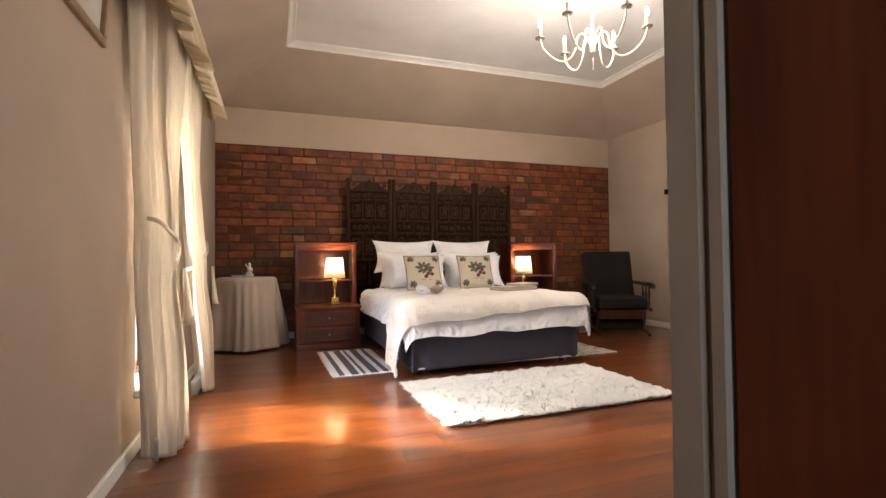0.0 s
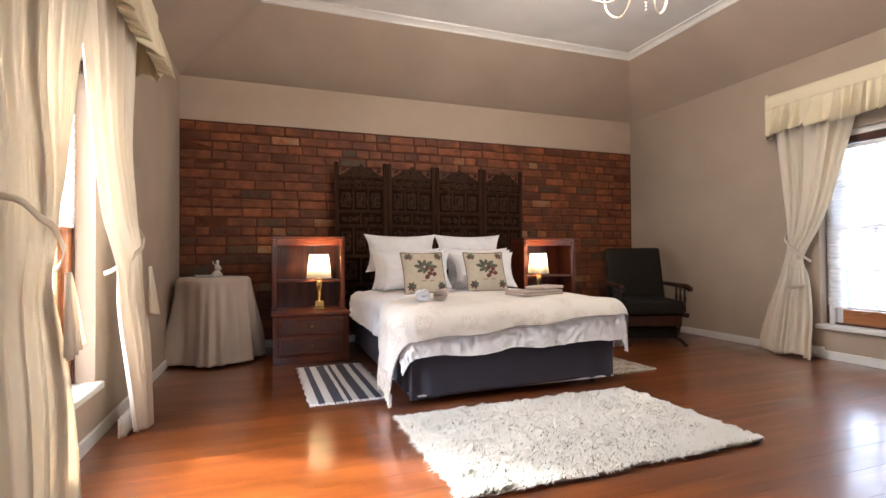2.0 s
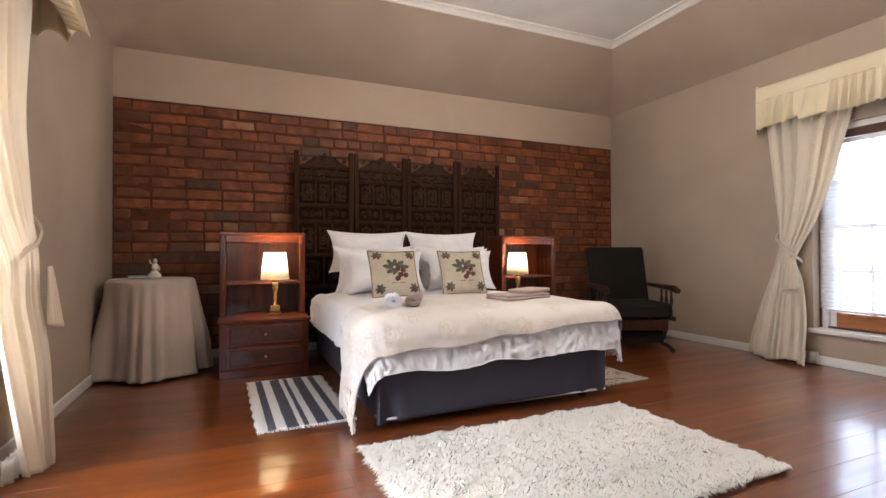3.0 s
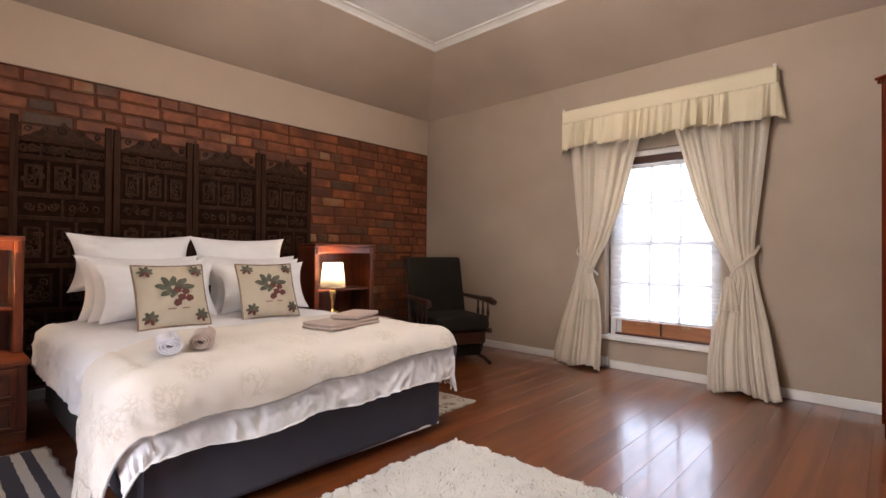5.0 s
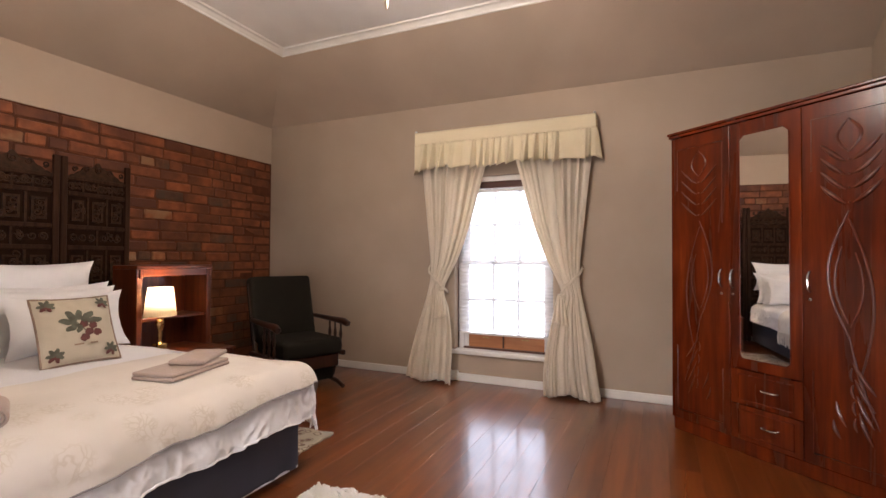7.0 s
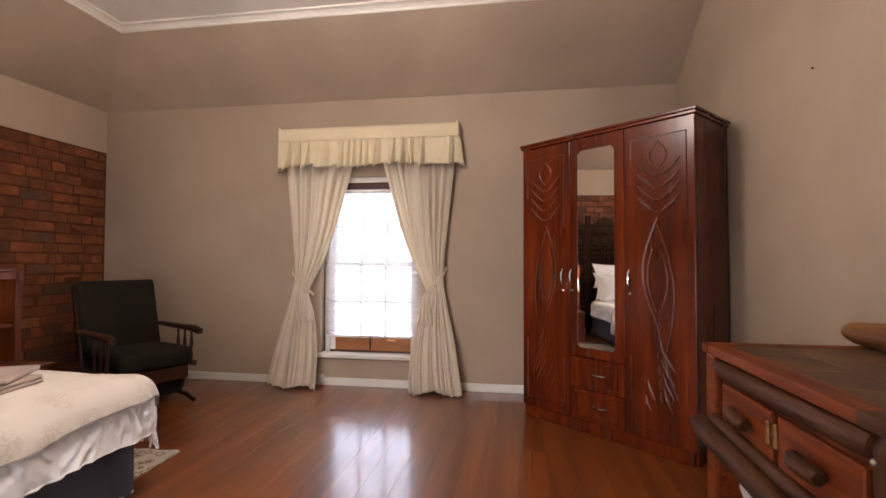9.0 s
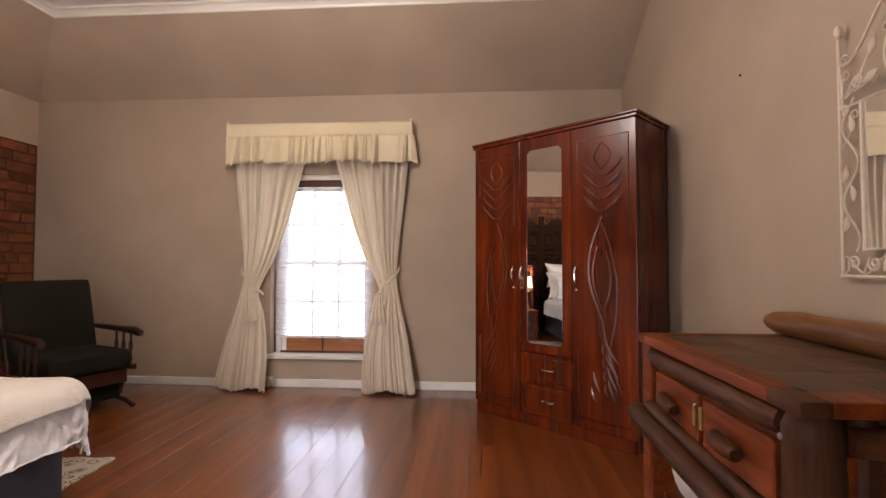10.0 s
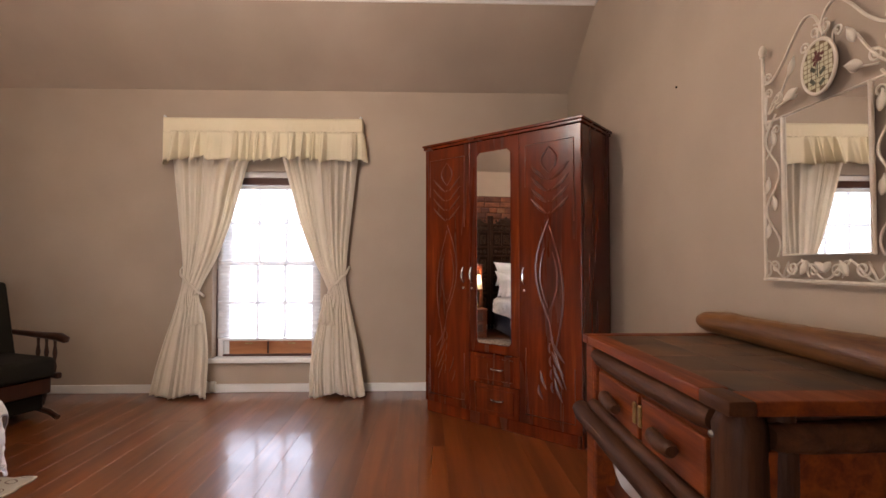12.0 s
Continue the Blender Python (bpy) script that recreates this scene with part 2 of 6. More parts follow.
LOGD = wood("weathered_log", (0.085, 0.030, 0.010), (0.030, 0.010, 0.0035), axis="x", rough=0.5, coat=0.0, scale=0.9, spec=0.18, bump=0.8)
LOGZ = wood("weathered_post", (0.072, 0.026, 0.009), (0.026, 0.009, 0.0035), axis="z", rough=0.5, coat=0.0, scale=0.9, spec=0.18, bump=0.8)
SLATE = mat("mottled_slate", (0.013, 0.013, 0.010), (0.060, 0.034, 0.017), scale=3, rough=0.5, spec=0.3, bump=0.4, fine=18, rnd=0.25, c3=(0.13, 0.062, 0.026), big=2.6, detail=6)
ORANGEW = wood("orange_brown_timber", (0.20, 0.042, 0.005), (0.085, 0.014, 0.0025), axis="x", rough=0.45, coat=0.0, spec=0.2)
TOWELB = cloth("beige_towel", (0.48, 0.38, 0.32), (0.44, 0.34, 0.28), weave=250, bump=0.8)
TOWELW = cloth("white_towel", (0.72, 0.70, 0.72), (0.66, 0.64, 0.67), weave=250, bump=0.8)
RUGW = cloth("white_shag", (0.88, 0.86, 0.81), (0.9, 0.88, 0.84), weave=120, bump=0.2, trans=0.3)
PLASTIC = mat("white_plastic_sheet", (0.62, 0.6, 0.58), rough=0.35)
CERAM = mat("glazed_white_ceramic", (0.7, 0.67, 0.6), (0.6, 0.55, 0.45), rough=0.25, scale=30)
GREENP = mat("green_book_cloth", (0.10, 0.19, 0.14), rough=0.6)
GRASS = mat("grass", (0.05, 0.09, 0.025), (0.08, 0.12, 0.04), scale=3, rough=0.95)

def mirror_mat():
    m = bpy.data.materials.new("silvered_mirror")
    m.use_nodes = True
    b = m.node_tree.nodes["Principled BSDF"]
    b.inputs["Base Color"].default_value = (0.9, 0.9, 0.9, 1)
    b.inputs["Metallic"].default_value, b.inputs["Roughness"].default_value = 1.0, 0.015
    return m
MIRROR = mirror_mat()

def glass_mat():
    m = bpy.data.materials.new("window_glass")
    m.use_nodes = True
    nt = m.node_tree
    b = nt.nodes["Principled BSDF"]
    b.inputs["Transmission Weight"].default_value, b.inputs["Roughness"].default_value, b.inputs["IOR"].default_value = 1.0, 0.0, 1.45
    return m
GLASS = glass_mat()

def sheer_mat(name, clear):
    m = bpy.data.materials.new(name)
    m.use_nodes = True
    nt = m.node_tree
    nt.nodes.clear()
    N, L = nt.nodes.new, nt.links.new
    out, mx, m2 = N("ShaderNodeOutputMaterial"), N("ShaderNodeMixShader"), N("ShaderNodeMixShader")
    tp, tl, df = N("ShaderNodeBsdfTransparent"), N("ShaderNodeBsdfTranslucent"), N("ShaderNodeBsdfDiffuse")
    tl.inputs[0].default_value = df.inputs[0].default_value = (0.85, 0.84, 0.84, 1)
    tc, wv = N("ShaderNodeTexCoord"), N("ShaderNodeTexWave")
    wv.bands_direction = "Z"; wv.inputs["Scale"].default_value = 26.0
    L(tc.outputs["Object"], wv.inputs["Vector"])
    mr = N("ShaderNodeMapRange"); mr.inputs[3].default_value, mr.inputs[4].default_value = clear - 0.03, clear + 0.03
    L(wv.outputs["Fac"], mr.inputs[0])
    m2.inputs[0].default_value = 0.3
    L(tl.outputs[0], m2.inputs[1]); L(df.outputs[0], m2.inputs[2])
    L(mr.outputs[0], mx.inputs[0]); L(m2.outputs[0], mx.inputs[1]); L(tp.outputs[0], mx.inputs[2]); L(mx.outputs[0], out.inputs[0])
    return m
BLIND = sheer_mat("sheer_white_blind", 0.68)
BLINDW = sheer_mat("white_pleated_blind", 0.32)

def shade_mat():
    m = bpy.data.materials.new("cream_lampshade")
    m.use_nodes = True
    nt = m.node_tree
    b, out = nt.nodes["Principled BSDF"], nt.nodes["Material Output"]
    b.inputs["Base Color"].default_value = (0.85, 0.8, 0.7, 1)
    tr = nt.nodes.new("ShaderNodeBsdfTranslucent"); tr.inputs[0].default_value = (0.9, 0.83, 0.7, 1)
    mx = nt.nodes.new("ShaderNodeMixShader"); mx.inputs[0].default_value = 0.6
    nt.links.new(b.outputs[0], mx.inputs[1]); nt.links.new(tr.outputs[0], mx.inputs[2]); nt.links.new(mx.outputs[0], out.inputs[0])
    return m
SHADE = shade_mat()
BULB = emitter("glowing_bulb", (1.0, 0.78, 0.5), 9.5)

# ---- mesh helpers ----
def mesh_of(name, bm, material, smooth=False):
    me = bpy.data.meshes.new(name)
    bmesh.ops.recalc_face_normals(bm, faces=bm.faces)
    bm.to_mesh(me)
    bm.free()
    for mm in (material if isinstance(material, (list, tuple)) else [material]):
        me.materials.append(mm)
    if smooth:
        me.polygons.foreach_set("use_smooth", [True] * len(me.polygons))
        if hasattr(me, "set_sharp_from_angle"):
            me.set_sharp_from_angle(angle=radians(42))
    return me

def part(name, bm, material, parent=None, label="", smooth=False, at=None, kind=""):
    ob = new(name, mesh_of(name, bm, material, smooth))
    if at is not None:
        ob.matrix_basis = at
    if parent is not None:
        ob.parent = parent
    return tagged(ob, label=label, kind=kind)

def thing(name, m, label, category, group=""):
    ob = new(name)
    ob.empty_display_size = 0.05
    ob.matrix_world = m
    return tagged(ob, label, category, group)

def single(name, bm, material, label, category, m=None, group="", smooth=False):
    ob = part(name, bm, material, None, smooth=smooth)
    if m is not None:
        ob.matrix_world = m
    return tagged(ob, label, category, group)

def setting(name, bm, material, smooth=False, parent=None):
    return tagged(part(name, bm, material, parent, smooth=smooth), kind="structure")

def box(bm, x0, x1, y0, y1, z0, z1, bevel=0.0, seg=1):
    g = bmesh.ops.create_cube(bm, size=1.0)
    vs = g["verts"]
    for v in vs:
        v.co = Vector(((x0 + x1) / 2 + v.co.x * (x1 - x0), (y0 + y1) / 2 + v.co.y * (y1 - y0), (z0 + z1) / 2 + v.co.z * (z1 - z0)))
    if bevel:
        es = list({e for v in vs for e in v.link_edges})
        bmesh.ops.bevel(bm, geom=es, offset=bevel, segments=seg, affect="EDGES", profile=0.6)
    return bm

def bx(x0, x1, y0, y1, z0, z1, bevel=0.0, seg=1):
    return box(bmesh.new(), x0, x1, y0, y1, z0, z1, bevel, seg)

def lathe(profile, n=24, bm=None, at=(0, 0, 0), cap=True):
    """Turns (radius, height) pairs round the z axis."""
    bm = bm or bmesh.new()
    rings = []
    for r, z in profile:
        rings.append([bm.verts.new((at[0] + r * math.cos(2 * math.pi * i / n), at[1] + r * math.sin(2 * math.pi * i / n), at[2] + z)) for i in range(n)])
    for a, b in zip(rings, rings[1:]):
        for i in range(n):
            bm.faces.new((a[i], a[(i + 1) % n], b[(i + 1) % n], b[i]))
    if cap:
        bm.faces.new(rings[0][::-1]); bm.faces.new(rings[-1])
    return bm

def tube(path, r, n=8, bm=None, closed=False):
    """A round bar along a path of points; r may be a list of radii."""
    bm = bm or bmesh.new()
    pts = [Vector(p) for p in path]
    k = len(pts)
    rs = r if isinstance(r, (list, tuple)) else [r] * k
    rings, up = [], Vector((0, 0, 1))
    for i, p in enumerate(pts):
        a, b = (pts[(i - 1) % k], pts[(i + 1) % k]) if closed else (pts[max(i - 1, 0)], pts[min(i + 1, k - 1)])
        t = (b - a).normalized()
        if i == 0:
            up = Vector((0, 0, 1)) if abs(t.z) < 0.9 else Vector((1, 0, 0))
        u = t.cross(up).normalized()
        up = u.cross(t).normalized()
        rings.append([bm.verts.new(p + rs[i] * (u * math.cos(2 * math.pi * j / n) + up * math.sin(2 * math.pi * j / n))) for j in range(n)])
    for i in range(k if closed else k - 1):
        a, b = rings[i], rings[(i + 1) % k]
        for j in range(n):
            bm.faces.new((a[j], a[(j + 1) % n], b[(j + 1) % n], b[j]))
    if not closed:
        bm.faces.new(rings[0][::-1]); bm.faces.new(rings[-1])
    return bm

def grid(nu, nv, f, bm=None, wrap=False):
    """A sheet: f(u, v) with u and v from 0 to 1."""
    bm = bm or bmesh.new()
    vs = [[bm.verts.new(f(i / nu, j / nv)) for j in range(nv + 1)] for i in range(nu + (0 if wrap else 1))]
    m = len(vs)
    for i in range(nu):
        for j in range(nv):
            bm.faces.new((vs[i][j], vs[(i + 1) % m][j], vs[(i + 1) % m][j + 1], vs[i][j + 1]))
    return bm

def thick(ob, t, off=-1.0):
    md = ob.modifiers.new("thickness", "SOLIDIFY")
    md.thickness, md.offset = t, off
    return ob

def lerp(table, z):
    """Straight interpolation in rows of (key, value), keys rising."""
    if z <= table[0][0]:
        return table[0][1]
    for (a, p), (b, q) in zip(table, table[1:]):
        if z <= b:
            t = (z - a) / (b - a)
            t = t * t * (3 - 2 * t)
            return p + (q - p) * t
    return table[-1][1]

def fbm(x, y, z=0.0):
    return noise.noise(Vector((x, y, z))) + 0.5 * noise.noise(Vector((2.1 * x, 2.1 * y, z + 7)))

# ---- room ----
XW, XE, YS, YN = -0.755, 4.8, -0.21, 5.5     # inner faces of the walls
ZW, ZS, ZT = 2.77, 3.215, 3.26                # top of the walls, of the slopes, tray ceiling
TX0, TX1, TY1 = 0.02, 4.06, 4.655            # tray
WT = 0.34                                    # thickness of the outer walls
WY0, WY1, WZ0, WZ1 = 2.10, 3.08, 0.30, 2.02  # window openings
DX0, DX1, DZ = -0.50, 0.362, 2.06             # doorway in the south wall

def wall_with_hole(name, x0, x1, y0, y1, z1, hole, axis, material):
    bm = bmesh.new()
    a, b, c, d = hole
    if axis == "x":
        for s in ((x0, x1, y0, a, 0, z1), (x0, x1, b, y1, 0, z1), (x0, x1, a, b, 0, c), (x0, x1, a, b, d, z1)):
            if s[5] - s[4] > 0.001: box(bm, *s)
    else:
        for s in ((x0, a, y0, y1, 0, z1), (b, x1, y0, y1, 0, z1), (a, b, y0, y1, d, z1)):
            box(bm, *s)
    return setting(name, bm, material)

wall_w = wall_with_hole("wall_west", XW - WT, XW, YS - 0.09, YN, ZW, (WY0, WY1, WZ0, WZ1), "x", WALL)
wall_e = wall_with_hole("wall_east", XE, XE + WT, YS - 0.09, YN, ZW, (WY0, WY1, WZ0, WZ1), "x", WALL)
wall_s = wall_with_hole("wall_south", XW - WT, XE + WT, YS - 0.062, YS - 0.002, ZT + 0.3, (DX0, DX1, 0, DZ), "y", WALL)
wall_s.location = (0, 0.002, 0)
wall_n = setting("wall_north", bx(XW - WT, XE + WT, YN + 0.012, YN + 0.35, 0, ZT + 0.3), MORTAR)
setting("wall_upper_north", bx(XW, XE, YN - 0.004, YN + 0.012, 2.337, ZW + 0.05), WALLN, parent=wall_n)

def slab(name, pts, t, material):
    """A sloping slab over four corner points, thickened outwards."""
    bm = bmesh.new()
    lo = [bm.verts.new(p) for p in pts]
    hi = [bm.verts.new(Vector(p) + Vector(t)) for p in pts]
    bm.faces.new(lo); bm.faces.new(hi[::-1])
    for i in range(4):
        bm.faces.new((lo[i], lo[(i + 1) % 4], hi[(i + 1) % 4], hi[i]))
    return setting(name, bm, material)

slab("ceiling_slope_north", ((XW, YN, ZW), (XE, YN, ZW), (TX1, TY1, ZS), (TX0, TY1, ZS)), (0, 0, 0.12), SLOPE)
slab("ceiling_slope_east", ((XE, YN, ZW), (XE, YS, ZW), (TX1, YS, ZS), (TX1, TY1, ZS)), (0, 0, 0.12), SLOPE)
slab("ceiling_slope_west", ((XW, YS, ZW), (XW, YN, ZW), (TX0, TY1, ZS), (TX0, YS, ZS)), (0, 0, 0.12), SLOPE)
setting("ceiling", bx(TX0 - 0.2, TX1 + 0.2, YS, TY1 + 0.2, ZT + 0.012, ZT + 0.12), TRAY)

def crown(name, a, b, inward):
    """Stepped crown moulding from a to b under the tray's edge."""
    bm = bmesh.new()
    prof = ((0.0, -0.045), (0.014, -0.045), (0.018, -0.03), (0.04, -0.012), (0.05, -0.006), (0.075, -0.004), (0.08, 0.01), (0.0, 0.01))
    rows = []
    for p, m in ((a, 1), (b, -1)):
        d = (Vector(b) - Vector(a)).normalized() * m
        rows.append([bm.verts.new(Vector(p) + Vector(inward) * u + d * u * (1 if name != "open" else 0) + Vector((0, 0, w))) for u, w in prof])
    n = len(prof)
    for i in range(n):
        bm.faces.new((rows[0][i], rows[0][(i + 1) % n], rows[1][(i + 1) % n], rows[1][i]))
    bm.faces.new(rows[0]); bm.faces.new(rows[1][::-1])
    return setting("crown_moulding", bm, WHITE)

crown("n", (TX0, TY1, ZT), (TX1, TY1, ZT), (0, -1, 0))
crown("e", (TX1, TY1, ZT), (TX1, YS, ZT), (-1, 0, 0))
crown("w", (TX0, YS, ZT), (TX0, TY1, ZT), (1, 0, 0))
crown("s", (TX0, YS, ZT), (TX1, YS, ZT), (0, 1, 0))

def skirting(name, x0, x1, y0, y1):
    bm = bx(x0, x1, y0, y1, 0, 0.075, 0.004)
    return setting("baseboard", bm, WHITE)
skirting("n", XW + 0.018, XE - 0.018, YN - 0.018, YN - 0.001)
skirting("e", XE - 0.018, XE, YS + 0.02, YN)
skirting("w", XW, XW + 0.018, YS + 0.02, YN)
skirting("s", DX1 + 0.10, XE, YS, YS + 0.018)

# floor: dark bed under the boards, then the boards
floor = setting("floor", bx(XW - 0.1, XE + 0.1, -2.4, YN + 0.1, -0.12, -0.012), FLOORGAP)

# hall behind the doorway; its far wall is unseen, the opening added for light
HX0, HX1, HY = -1.0, 1.3, -2.3
bm = bmesh.new()
for s in ((HX0 - 0.1, -0.6, 0, 2.6), (0.5, HX1 + 0.1, 0, 2.6), (-0.6, 0.5, 0, 0.9), (-0.6, 0.5, 2.1, 2.6)):
    box(bm, s[0], s[1], HY - 0.1, HY, s[2], s[3])
hall = setting("wall_hall", bm, WALL)
setting("wall_hall_side", bx(HX0 - 0.1, HX0, HY, YS - 0.062, 0, 2.6), WALL)
setting("wall_hall_far", bx(HX1, HX1 + 0.1, HY, YS - 0.062, 0, 2.6), WALL)
setting("ceiling_hall", bx(HX0 - 0.1, HX1 + 0.1, HY - 0.1, YS - 0.062, 2.6, 2.7), TRAY)

# door frame and the open door
fr = setting("door_frame", bx(DX1 + 0.0, DX1 + 0.07, YS + 0.001, YS + 0.018, 0, DZ + 0.06, 0.003), JAMBP)
setting("jamb_east", bx(DX1 - 0.010, DX1 - 0.0005, YS - 0.034, YS + 0.018, 0, DZ, 0.004), JAMBP, parent=fr)
setting("jamb_stop", bx(DX1 - 0.010, DX1 - 0.0005, YS - 0.064, YS - 0.042, 0, DZ, 0.003), JAMBP, parent=fr)
setting("jamb_west", bx(DX0 + 0.001, DX0 + 0.03, YS - 0.06, YS + 0.012, 0, DZ, 0.003), JAMBP, parent=fr)
setting("door_head", bx(DX0 + 0.03, DX1 - 0.011, YS - 0.06, YS + 0.012, DZ - 0.03, DZ, 0.003), JAMBP, parent=fr)
setting("strike_plate", bx(DX1 - 0.0125, DX1 - 0.0098, YS + 0.013, YS + 0.0165, 1.004, 1.010), GAPM, parent=fr)

door = tagged(new("door_1"), "dark-stained heavy timber door standing open into the hall", "door", kind="structure")
door.location = (DX1 - 0.004, YS - 0.057, 0)
for i in range(5):
    x = -0.01 - i * 0.158
    ob = part("board", bx(0.0, 0.042, x - 0.156, x, 0.012, 2.02, 0.003), DOORW, door)
part("rail", bx(0.042, 0.062, -0.78, -0.02, 1.6, 1.72, 0.003), DOORW, door)
part("rail", bx(0.042, 0.062, -0.78, -0.02, 0.2, 0.32, 0.003), DOORW, door)

# ---- windows, blinds, curtains: built for the east wall, mirrored for the west ----
def window(name, side, blind_z):
    """side 1: the east wall, -1: the west wall."""
    base = XE if side > 0 else XW
    def X(d):                       # d metres outwards from the wall's inner face
        return base + side * d
    def b3(d0, d1, y0, y1, z0, z1, bev=0.0):
        a, c = sorted((X(d0), X(d1)))
        return bx(a, c, y0, y1, z0, z1, bev)
    win = tagged(new(name), kind="structure")
    sill = setting("window_sill", b3(-0.035, 0.18, WY0 - 0.03, WY1 + 0.03, WZ0 - 0.035, WZ0 + 0.005, 0.006), WHITE, parent=win)
    for y0, y1 in ((WY0, WY0 + 0.06), (WY1 - 0.06, WY1)):
        setting("window_frame", b3(0.10, 0.2, y0, y1, WZ0, WZ1, 0.004), GLAZE if side > 0 else FRAMEW, parent=win)
    setting("window_frame", b3(0.10, 0.2, WY0 + 0.06, WY1 - 0.06, WZ1 - 0.07, WZ1, 0.004), DARKW, parent=win)
    y0, y1 = WY0 + 0.062, WY1 - 0.062
    zm = 1.17
    for k, (z0, z1, d) in enumerate(((WZ0 + 0.002, zm + 0.02, 0.125), (zm - 0.02, WZ1 - 0.072, 0.165))):
        sash = setting("sash", b3(d, d + 0.035, y0, y0 + 0.045, z0, z1, 0.003), FRAMEW if k == 0 and side < 0 else GLAZE, parent=win)
        setting("stile", b3(d, d + 0.035, y1 - 0.045, y1, z0, z1, 0.003), FRAMEW if k == 0 and side < 0 else GLAZE, parent=win)
        lowr = 0.14 if side > 0 else 0.05
        setting("rail", b3(d, d + 0.035, y0 + 0.045, y1 - 0.045, z0, z0 + (lowr if k == 0 else 0.04), 0.003), FRAMEW, parent=win)
        setting("rail", b3(d, d + 0.035, y0 + 0.045, y1 - 0.045, z1 - 0.04, z1, 0.003), GLAZE, parent=win)
        zz0, zz1 = z0 + (lowr if k == 0 else 0.04), z1 - 0.04
        for i in (1, 2):
            y = y0 + 0.045 + (y1 - y0 - 0.09) * i / 3
            setting("glazing_bar", b3(d + 0.006, d + 0.03, y - 0.014, y + 0.014, zz0, zz1, 0.002), GLAZE, parent=win)
        nz = 2
        for i in range(1, nz):
            z = zz0 + (zz1 - zz0) * i / nz
            setting("glazing_bar", b3(d + 0.008, d + 0.028, y0 + 0.045, y1 - 0.045, z - 0.014, z + 0.014, 0.002), GLAZE, parent=win)
        for i in range(3):
            for j in range(nz):
                ya, yb = y0 + 0.045 + (y1 - y0 - 0.09) * i / 3, y0 + 0.045 + (y1 - y0 - 0.09) * (i + 1) / 3
                za, zb = zz0 + (zz1 - zz0) * j / nz, zz0 + (zz1 - zz0) * (j + 1) / nz
                p = setting("pane", b3(d + 0.016, d + 0.020, ya + 0.004, yb - 0.004, za + 0.004, zb - 0.004), GLASS, parent=win)
                p.visible_shadow = False
    for y in ((y0 + y1) / 2 - 0.2, (y0 + y1) / 2 + 0.2):
        part("sash_lift", b3(0.112, 0.125, y - 0.035, y + 0.035, WZ0 + 0.115, WZ0 + 0.127, 0.003), BRASSD, win, kind="structure")
    part("window_stay", b3(0.098, 0.112, 2.60, 2.612, WZ0 + 0.03, WZ0 + 0.19, 0.002), DARKT, win, kind="structure")
    setting("rebate", b3(0.088, 0.099, WY1 - 0.014, WY1 - 0.001, WZ0 + 0.006, 1.12, 0.001), DARKW, parent=win)
    setting("rebate", b3(0.088, 0.099, WY0 + 0.001, WY0 + 0.014, WZ0 + 0.006, 1.12, 0.001), DARKW, parent=win)
    setting("bottom_bead", b3(0.088, 0.124, WY0 + 0.062, WY1 - 0.062, WZ0 + 0.006, WZ0 + 0.022, 0.002), DARKW, parent=win)
    # pale lintel board above the frame
    setting("window_head", b3(0.05, 0.1, WY0, WY1, WZ1 - 0.05, WZ1, 0.003), WHITE, parent=win)
    setting("frame_bead", b3(0.06, 0.099, WY0, WY1, WZ1 - 0.118, WZ1 - 0.052, 0.003), DARKW, parent=win)
    # blind
    bl = thing("window_blind", pose(X(0.085), 2.59, WZ1 - 0.152), "sheer white pleated blind hung inside the window recess", "blind")
    def pleat(u, v):
        z = (blind_z - (WZ1 - 0.152)) * v
        return Vector((0.004 * (abs((v * 90) % 2 - 1) - 0.5), (u - 0.5) * 0.965, z))
    part("fabric", grid(2, 90, pleat), BLIND if side > 0 else BLINDW, bl)
    part("head_rail", bx(-0.012, 0.012, -0.45, 0.45, -0.005, 0.03, 0.003), GLAZE, bl)
    part("bottom_rail", bx(-0.008, 0.008, -0.445, 0.445, blind_z - WZ1 + 0.132, blind_z - WZ1 + 0.152, 0.003), GLAZE, bl)
    return win

window("window_1", 1, 0.47)
window("window_2", -1, 1.12)

OUTER = ((0.0, 0.93), (0.45, 0.85), (0.95, 0.735), (1.15, 0.73), (1.6, 0.775), (2.28, 0.85))
OUTER_W = ((0.0, 0.76), (0.6, 0.73), (1.1, 0.67), (1.5, 0.71), (2.28, 0.84))
INNER = ((0.0, 0.44), (0.35, 0.445), (0.72, 0.515), (0.88, 0.575), (1.0, 0.54), (1.2, 0.44), (1.5, 0.325), (1.85, 0.225), (2.28, 0.11))

def flow(table, z):
    """A smooth curve through rows of (key, value), with no flat steps at the rows."""
    n = len(table)
    if z <= table[0][0]: return table[0][1]
    if z >= table[-1][0]: return table[-1][1]
    i = max(k for k in range(n - 1) if table[k][0] <= z)
    def slope(k):
        lo, hi = max(k - 1, 0), min(k + 1, n - 1)
        return (table[hi][1] - table[lo][1]) / (table[hi][0] - table[lo][0])
    h = table[i + 1][0] - table[i][0]
    t = (z - table[i][0]) / h
    p, q, a, b = table[i][1], table[i + 1][1], slope(i) * h, slope(i + 1) * h
    return (2 * t ** 3 - 3 * t * t + 1) * p + (t ** 3 - 2 * t * t + t) * a + (3 * t * t - 2 * t ** 3) * q + (t ** 3 - t * t) * b

